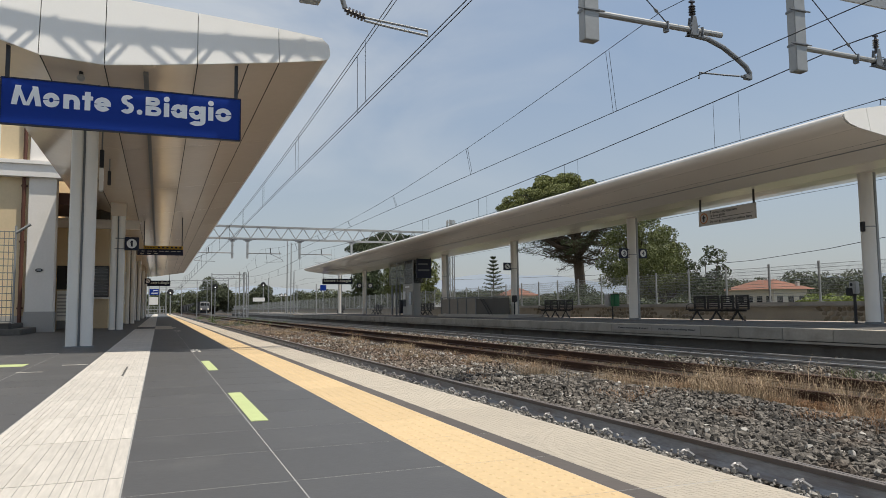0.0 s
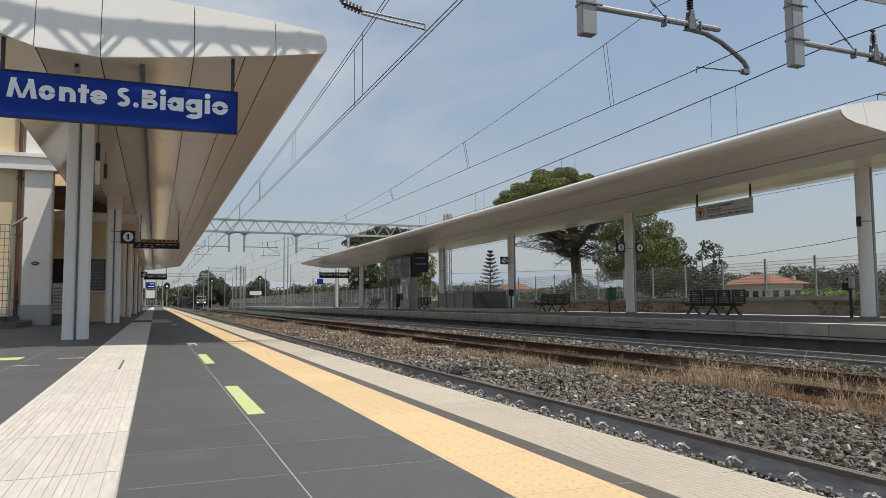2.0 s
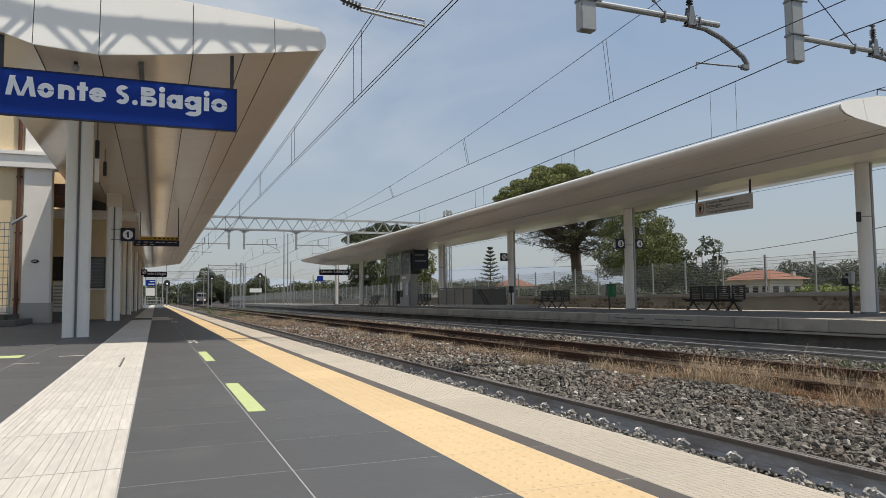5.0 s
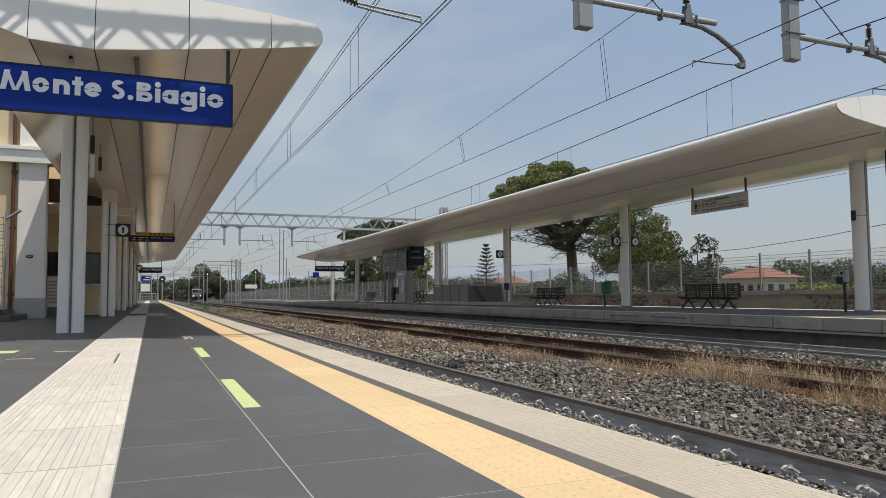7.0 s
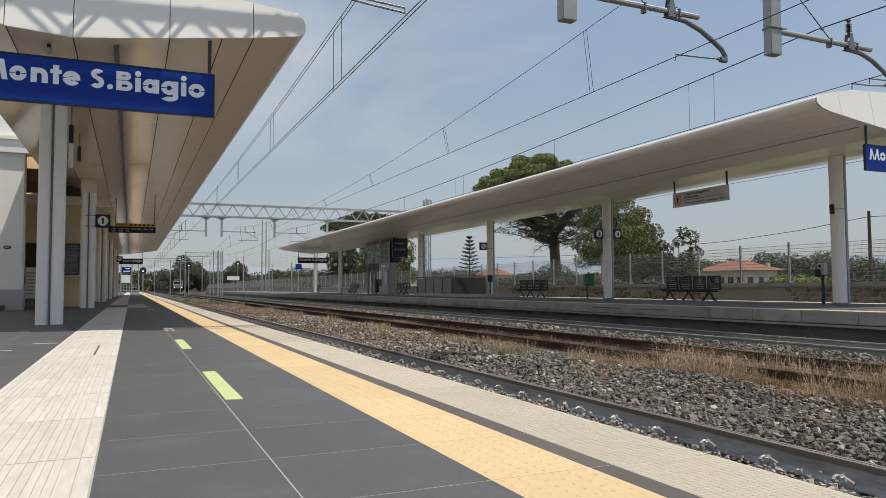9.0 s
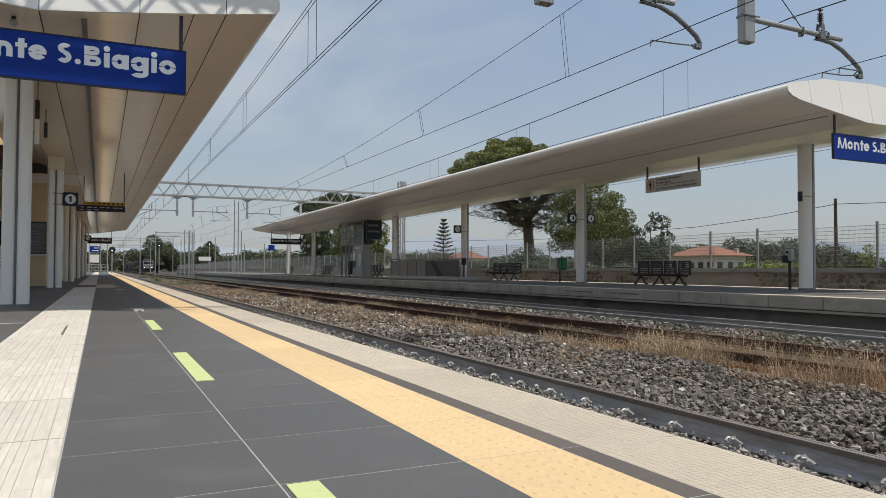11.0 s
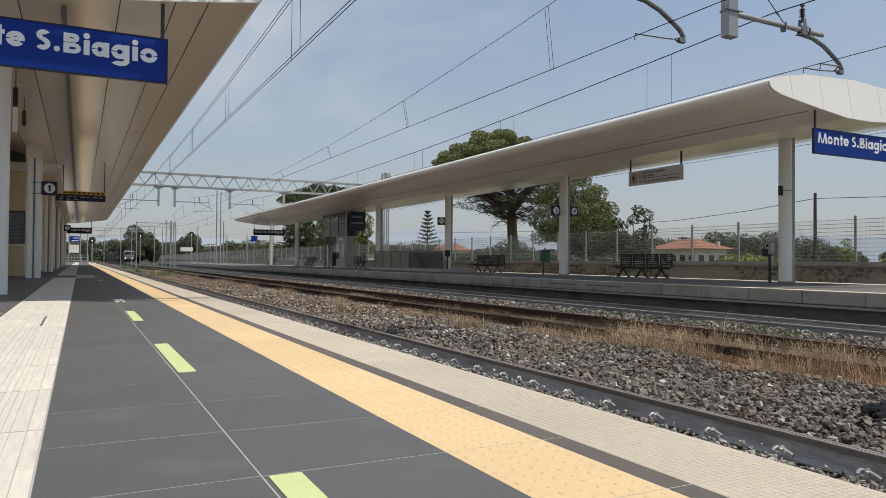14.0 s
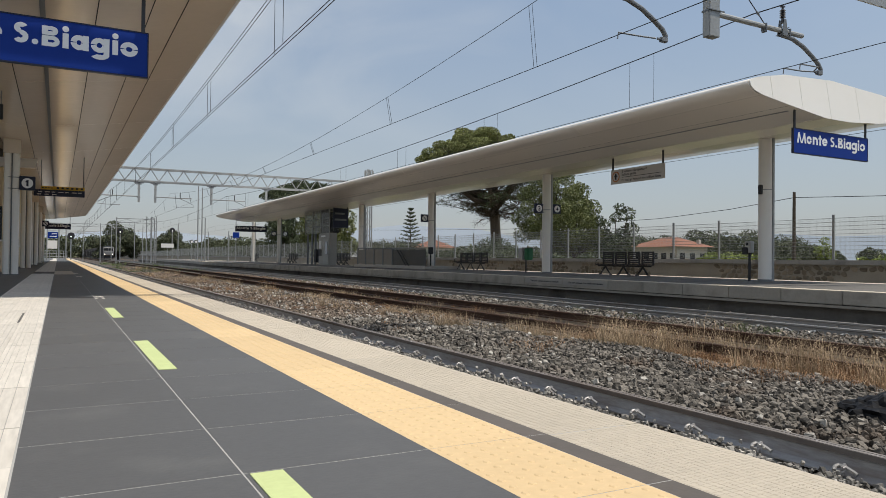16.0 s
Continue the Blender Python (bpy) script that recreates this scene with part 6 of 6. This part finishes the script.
grass("dry_grass", tuft_field(46, 7.0, 8.25, 2.8, 9.5, 3, .16), 75, .56, "straw", 11, "tall wispy straw-coloured grass along the rusty rail", .07)
grass("dry_grass", tuft_field(120, 6.9, 8.2, 2.6, 9.5, 33, .10), 60, .20, "straw", 31, "low pale dry grass along the rusty rail", .12)
grass("dry_weeds", tuft_field(130, 6.8, 8.1, 2.6, 9.5, 35, .02), 120, .14, "straw_red", 32, "matted reddish-brown dry weeds along the rusty rail", .12)
grass("dry_grass", tuft_field(40, 8.5, 9.8, 3.0, 10, 37, .0), 45, .42, "straw", 34, "thin wispy dry grass between the rusty rails", .14)
grass("dry_grass", tuft_field(26, 7.0, 8.1, 4.2, 6.2, 41, .05), 70, .52, "straw", 41, "tall wispy dry grass tufts along the rusty rail", .07)
grass("dry_weeds", tuft_field(60, 6.9, 8.2, 3.8, 6.4, 43, -.1), 120, .16, "straw_red", 42, "matted reddish weeds beside the rusty rail", .12)
grass("dry_grass", tuft_field(26, 6.6, 8.1, 9.5, 15, 4, .15), 70, .28, "straw", 19, "scattered dry grass along the rusty rail", .13)
grass("dry_grass", tuft_field(80, 6.2, 8.1, 12, 32, 5, .14), 70, .30, "straw", 12, "dry straw-coloured grass tufts between the tracks")
grass("dry_grass", tuft_field(110, 5.2, 8.2, 30, 85, 7, .15), 50, .30, "straw", 13, "distant dry grass tufts between the tracks", .16)
grass("dry_weeds", tuft_field(170, 5.2, 9.8, 8, 40, 9, .10), 45, .17, "straw_red", 14, "reddish dry weeds among the rusty rails")
grass("dry_weeds", tuft_field(60, 8.6, 9.8, 4, 26, 15, .1), 40, .20, "straw", 18, "dry grass between the rusty rails")
grass("green_weeds", tuft_field(70, 10.1, 12.1, 8, 40, 11, .1), 45, .18, "weed", 15, "small green weeds beside the third track")
grass("green_weeds", tuft_field(60, 5.0, 12.0, 60, 130, 13, .15), 40, .50, "weed", 16, "green weeds overgrowing the far tracks", .3)

# ---- sleepers and rail clips ----
def clip_mesh():
    bm = bmesh.new()
    path_tube(bm, [(-.05, -.05, .0), (-.045, -.055, .035), (-.01, -.05, .05), (.025, -.03, .045), (.035, 0, .03), (.025, .035, .03), (-.01, .045, .028), (-.045, .04, .01), (-.06, .03, 0)], .021, 6)
    path_tube(bm, [(-.01, -.04, .040), (0, -.09, .026), (.008, -.14, .008), (.01, -.17, -.005)], .021, 6)
    box(bm, -.05, -.01, -.05, .04, -.03, .0)
    return bm


def sleeper_row(name, x, y0, n, z, owner, sides, label):
    s0 = None
    for k in range(n):
        y = y0 + .6 * k
        if s0 is None:
            s0 = part("sleeper", boxes((-1.25, 1.25, -.13, .13, -.2, 0), bevel=0.015), "concrete", owner, label)
            s0.location = (x, y, z)
        else:
            o = new("sleeper", s0.data)
            o.parent, o.location = owner, (x, y, z)


sleeper_row("sleeper", 3.69, 2.15 - 9.6, 136, -.724, rail_1b, 1, "grey concrete sleeper")
sleeper_row("sleeper", 13.13, 2.35 - 9.6, 106, -.722, rail_3a, 1, "grey concrete sleeper")
M["clip_steel"] = mat("bright_clip_steel", (0.31, 0.30, 0.29), 0.45, metal=0.3, vary=0.15, fine=0.1, per_object=0.2)
cm = part("rail_clip", clip_mesh(), "clip_steel", rail_1b, "bright steel rail clip")
cm.location, cm.scale = (4.325, 2.15, -.675), (0.60, 0.62, 0.74)
for k in range(1, 110):
    o = new("rail_clip", cm.data)
    o.parent, o.location, o.scale = rail_1b, (4.325, 2.15 + .6 * k, -.675), (0.60, 0.62, 0.74)
# same clip in darker steel; the shade by the island is in its colour
cd = part("rail_clip", clip_mesh(), "galv_dark", rail_3a, "steel rail clip, darkened for shade")
for k in range(80):
    o = new("rail_clip", cd.data) if k else cd
    o.parent, o.location = rail_3a, (12.29, 2.35 + .6 * k, -.68)

# ---- island platform edge stones and their lettering ----
ed = structure("platform_2_edge", boxes((FAR_X0 + .06, FAR_X0 + .5, -25, 165, -.28, FAR_Z - .03)), "concrete", "edge of the island platform under its stones", "edge")
e0 = None
for k in range(60):
    y = -4 + 1.5 * k
    if e0 is None:
        e0 = part("edge_stone", boxes((0, .55, .004, 1.496, -.30, 0), bevel=0.012), "edge_far", ed, "cream-grey concrete edge stone")
        e0.location = (FAR_X0, y, FAR_Z)
    else:
        o = new("edge_stone", e0.data)
        o.parent, o.location = ed, (FAR_X0, y, FAR_Z)
part("ledge", boxes((FAR_X0 - .05, FAR_X0 + .12, -25, 90, -.36, -.305)), "edge_far", ed)
part("painted_edge", boxes((FAR_X0 + .015, FAR_X0 + .50, -25, 90, FAR_Z - .002, FAR_Z + .004)), "coping", ed, "cream painted line along the edge")
M["strip_face"] = mat("grey_warning_strip", (0.30, 0.285, 0.26), 0.7, vary=0.12, scale=2.0)
for y, y1, txt in ((21.43, 19.30, "Vietato attraversare i binari"), (19.24, 17.04, "Do not cross the railway lines")):
    w = y - y1
    lab = part("warning_strip", boxes((FAR_X0 - .008, FAR_X0 - .001, y1, y, -.20, -.03)), "strip_face", ed, "grey warning strip with dark lettering")
    words(txt, .075, "ink", ed, (FAR_X0 - .012, y - .32, -.14), w - .5)

# rubble stones of the boundary wall
rng = random.Random(77)
stones = []
for k in range(6):
    bm = bmesh.new()
    n = 8
    ring0, ring1 = [], []
    for j in range(n):
        a = -2 * math.pi * j / n
        r = 1 + rng.uniform(-.18, .18)
        ring0.append(bm.verts.new((0.03, .5 * r * math.cos(a), .5 * r * math.sin(a))))
        ring1.append(bm.verts.new((-.035, .42 * r * math.cos(a), .42 * r * math.sin(a))))
    c = bm.verts.new((-.05, 0, 0))
    for j in range(n):
        bm.faces.new((ring0[j], ring0[(j + 1) % n], ring1[(j + 1) % n], ring1[j]))
        bm.faces.new((ring1[j], ring1[(j + 1) % n], c))
    bmesh.ops.recalc_face_normals(bm, faces=bm.faces[:])
    me = bpy.data.meshes.new("wall_stone")
    bm.to_mesh(me)
    bm.free()
    me.materials.append(M["wall_stone"])
    stones.append(me)
for row in range(4):
    y = 12.0
    while y < 62:
        w, h = rng.uniform(.16, .42), rng.uniform(.15, .22)
        if noise.noise(Vector((y * .35, row * .2, 5.0))) > -.02:
            o = new("wall_stone", rng.choice(stones))
            o.parent = bw
            o.location = (26.61, y + w / 2, -.19 + row * .20 + rng.uniform(-.03, .03))
            o.rotation_euler = (rng.uniform(-.6, .6), 0, 0)
            o.scale = (.6, w * 1.02, h * 1.05)
        y += w * 1.02

# ---- tactile strips, edge stones and tiles of the first platform ----
def tile_run(name, x0, x1, y0, pitch, n, z0, z1, m, owner, gap=.004, label=""):
    d = None
    for k in range(n):
        if d is None:
            d = part(name, boxes((x0 + gap / 2, x1 - gap / 2, gap / 2, pitch - gap / 2, z0, z1)), m, owner, label)
            d.location = (0, y0, 0)
        else:
            o = new(name, d.data)
            o.parent, o.location = owner, (0, y0 + pitch * k, 0)
    return d


def ribbed(x0, x1, pitch, ribs, z, h):
    """A tactile slab with raised ribs running along the platform."""
    bm = bmesh.new()
    box(bm, x0 + .002, x1 - .002, .002, pitch - .002, -.03, z - h)
    rng = random.Random(4)
    cuts = [0.0]
    for i in range(ribs):
        cuts.append(cuts[-1] + rng.uniform(.6, 1.4))
    cuts = [x0 + (x1 - x0) * c / cuts[-1] for c in cuts]
    for a, b in zip(cuts, cuts[1:]):
        g, m = rng.uniform(.0008, .0024), pitch * rng.uniform(.25, .75)
        box(bm, a + g, b - .0012, .004, m - .0015, z - h, z)
        box(bm, a + g, b - .0012, m + .0015, pitch - .004, z - h, z - .0004)
    return bm


def repeat(ob, n, pitch, y0):
    for k in range(1, n):
        o = new(ob.name.split(".")[0], ob.data)
        o.parent, o.location = ob.parent, (0, y0 + pitch * k, 0)


YS = Y0 - 18 * T
strip_w = structure("tactile_strip_base", boxes((-.735, -.105, -12, 150, -.03, -.006)), "white_tile_gap", "dirty bedding of the cream tactile strip", "strip")
st = part("tactile_slab", ribbed(-.73, -.11, T * 1.5, 17, .002, .0030), "white_tile", strip_w, "cream ribbed tactile slab")
st.location = (0, YS, 0)
repeat(st, 158, T * 1.5, YS)
strip_y = structure("yellow_strip_base", boxes((1.065, 1.455, -12, 150, -.03, -.006)), "yellow", "ochre bedding of the yellow tactile strip", "strip")
bm = bmesh.new()
box(bm, 1.072, 1.448, .002, T - .002, -.03, 0)
for i in range(6):
    for j in range(10):
        cx_, cy_ = 1.072 + .376 * (i + .5) / 6, T * (j + .5) / 10
        a = [bm.verts.new((cx_ + .014 * math.cos(q * 1.0472), cy_ + .014 * math.sin(q * 1.0472), 0)) for q in range(6)]
        b = [bm.verts.new((cx_ + .009 * math.cos(q * 1.0472), cy_ + .009 * math.sin(q * 1.0472), .0028)) for q in range(6)]
        for q in range(6):
            bm.faces.new((a[q], a[(q + 1) % 6], b[(q + 1) % 6], b[q]))
        bm.faces.new(b)
ys = part("tactile_slab", bm, "yellow", strip_y, "ochre yellow slab with low studs")
ys.location = (0, YS, 0)
repeat(ys, 132, T, YS)
part("far_run", boxes((1.072, 1.448, YS + 132 * T, 150, -.02, 0)), "yellow", strip_y)
edge = structure("platform_1_edge", boxes((1.545, 1.95, -12, 150, -.30, -.008)), "white_tile_gap", "dirt-filled bed of the cream edge stones", "edge")
bm = bmesh.new()
L = T * 3.45
box(bm, 1.545, 1.962, .003, L - .003, -.28, -.0004)
nx, ny = 14, 96
for i in range(nx):
    for j in range(ny):
        xa, ya = 1.55 + .40 * i / nx, .01 + (L - .02) * j / ny
        box(bm, xa + .0008, xa + .40 / nx - .0008, ya + .0008, ya + (L - .02) / ny - .0008, -.0008, .0002)
es_ = part("edge_stone", bm, "coping", edge, "cream edge stone with chequered relief")
es_.location = (0, 2.05 - 5 * L, 0)
repeat(es_, 20, L, 2.05 - 5 * L)
part("far_run", boxes((1.545, 1.962, 2.05 + 15 * L, 150, -.28, 0)), "coping", edge)

M["worn_tile"] = mat("brownish_worn_tile", (0.105, 0.090, 0.078), 0.7, vary=0.2, scale=2.0, fine=0.15, fine_scale=25, bump=0.06, per_object=0.08)
for x0, x1, n0, n1, m in ((-.11 + .003, .475, -18, 60, "gres"), (.475, 1.0735, -18, 60, "gres"), (1.449, 1.5465, -18, 40, "worn_tile")):
    tile_run("tile", x0, x1, Y0 + T * n0, T, n1 - n0, -.03, 0, m, pf1, .0055)
for c in range(4):
    tile_run("tile", -.733 - T * (c + 1), -.733 - T * c, Y0 + T * 2, T, 36, -.03, 0, "gres", pf1, .006)
part("tile_field", boxes((-.107, 1.065, Y0 + T * 60, 150, -.03, 0), (1.455, 1.543, Y0 + T * 40, 150, -.03, 0), (-.733 - T * 4, -.736, Y0 + 38 * T, 150, -.03, 0), (-14, -.736 - T * 4, -12, 150, -.03, 0), (-.733 - T * 4, -.736, -12, Y0 + 2 * T, -.03, 0)), "gres", pf1)
# lime guide marks beside the groove
for y in (.59, 4.14, 7.78):
    mk = structure("guide_mark", boxes((.490, .585, y, y + 1.46, -.002, .0035)), "lime", "lime green painted guide mark on dark tiles", "floor marking")
structure("guide_mark", boxes((-2.3, -1.42, 9.35, 9.75, -.002, .0035)), "lime", "faded lime painted mark beside the tactile strip", "floor marking")

# worn white paint left on the tiles and a slit in the tactile strip
def paint_patch(x0, x1, y0, y1, seed, label):
    rng = random.Random(seed)
    bm = bmesh.new()
    n = 7
    for i in range(n):
        xa, xb = x0 + (x1 - x0) * i / n, x0 + (x1 - x0) * (i + 1) / n
        box(bm, xa, xb + .0005, y0 + (y1 - y0) * rng.uniform(0, .45), y1 - (y1 - y0) * rng.uniform(0, .45), -.002, .0032 + .0002 * (i % 2))
    structure("paint_patch", bm, "white_tile", label, "floor marking")


for q, r in enumerate(((.47, .60, 11.15, 12.2), (-1.80, -1.36, 11.9, 12.1), (.46, .62, 22.4, 23.6), (.44, .60, 26.6, 28.2), (-1.34, -1.10, 8.4, 8.46), (-1.02, -.76, 9.3, 9.37))):
    paint_patch(*r, 60 + q, "worn white paint on the dark platform tiles")
structure("strip_slit", boxes((-.318, -.300, 7.5, 8.7, -.002, .0045)), "concrete_dark", "dark narrow slit in the cream tactile strip", "slit")

# black plastic bag on the ballast
bm = bmesh.new()
bmesh.ops.create_icosphere(bm, subdivisions=4, radius=1.0)
for v in bm.verts:
    d = 1 + .28 * noise.noise(v.co * 1.9) + .18 * noise.noise(v.co * 4.6 + Vector((3, 1, 0))) + .10 * noise.noise(v.co * 11)
    v.co = Vector((v.co.x * .32 * d, v.co.y * .30 * d, max(-.02, v.co.z * .20 * d)))
M["bag"] = mat("black_plastic_sheet", (0.008, 0.008, 0.009), 0.5, vary=0.2, bump=0.3, bump_scale=14, spec=0.15)
bag = tagged(link("plastic_bag", bm, "bag"), "crumpled black plastic bag lying on the ballast", "bag")
bag.location = (5.93, 3.42, -.645)

# grey cross strip and dark inspection cover under the canopy
structure("cross_strip", boxes((-.10, .47, 25.6, 30.6, -.002, .004)), "coping", "grey tactile cross strip under the canopy", "strip")
structure("inspection_cover", boxes((-.735, -.105, 26.6, 29.4, -.002, .005)), "concrete_dark", "dark metal inspection cover in the tactile strip", "cover")
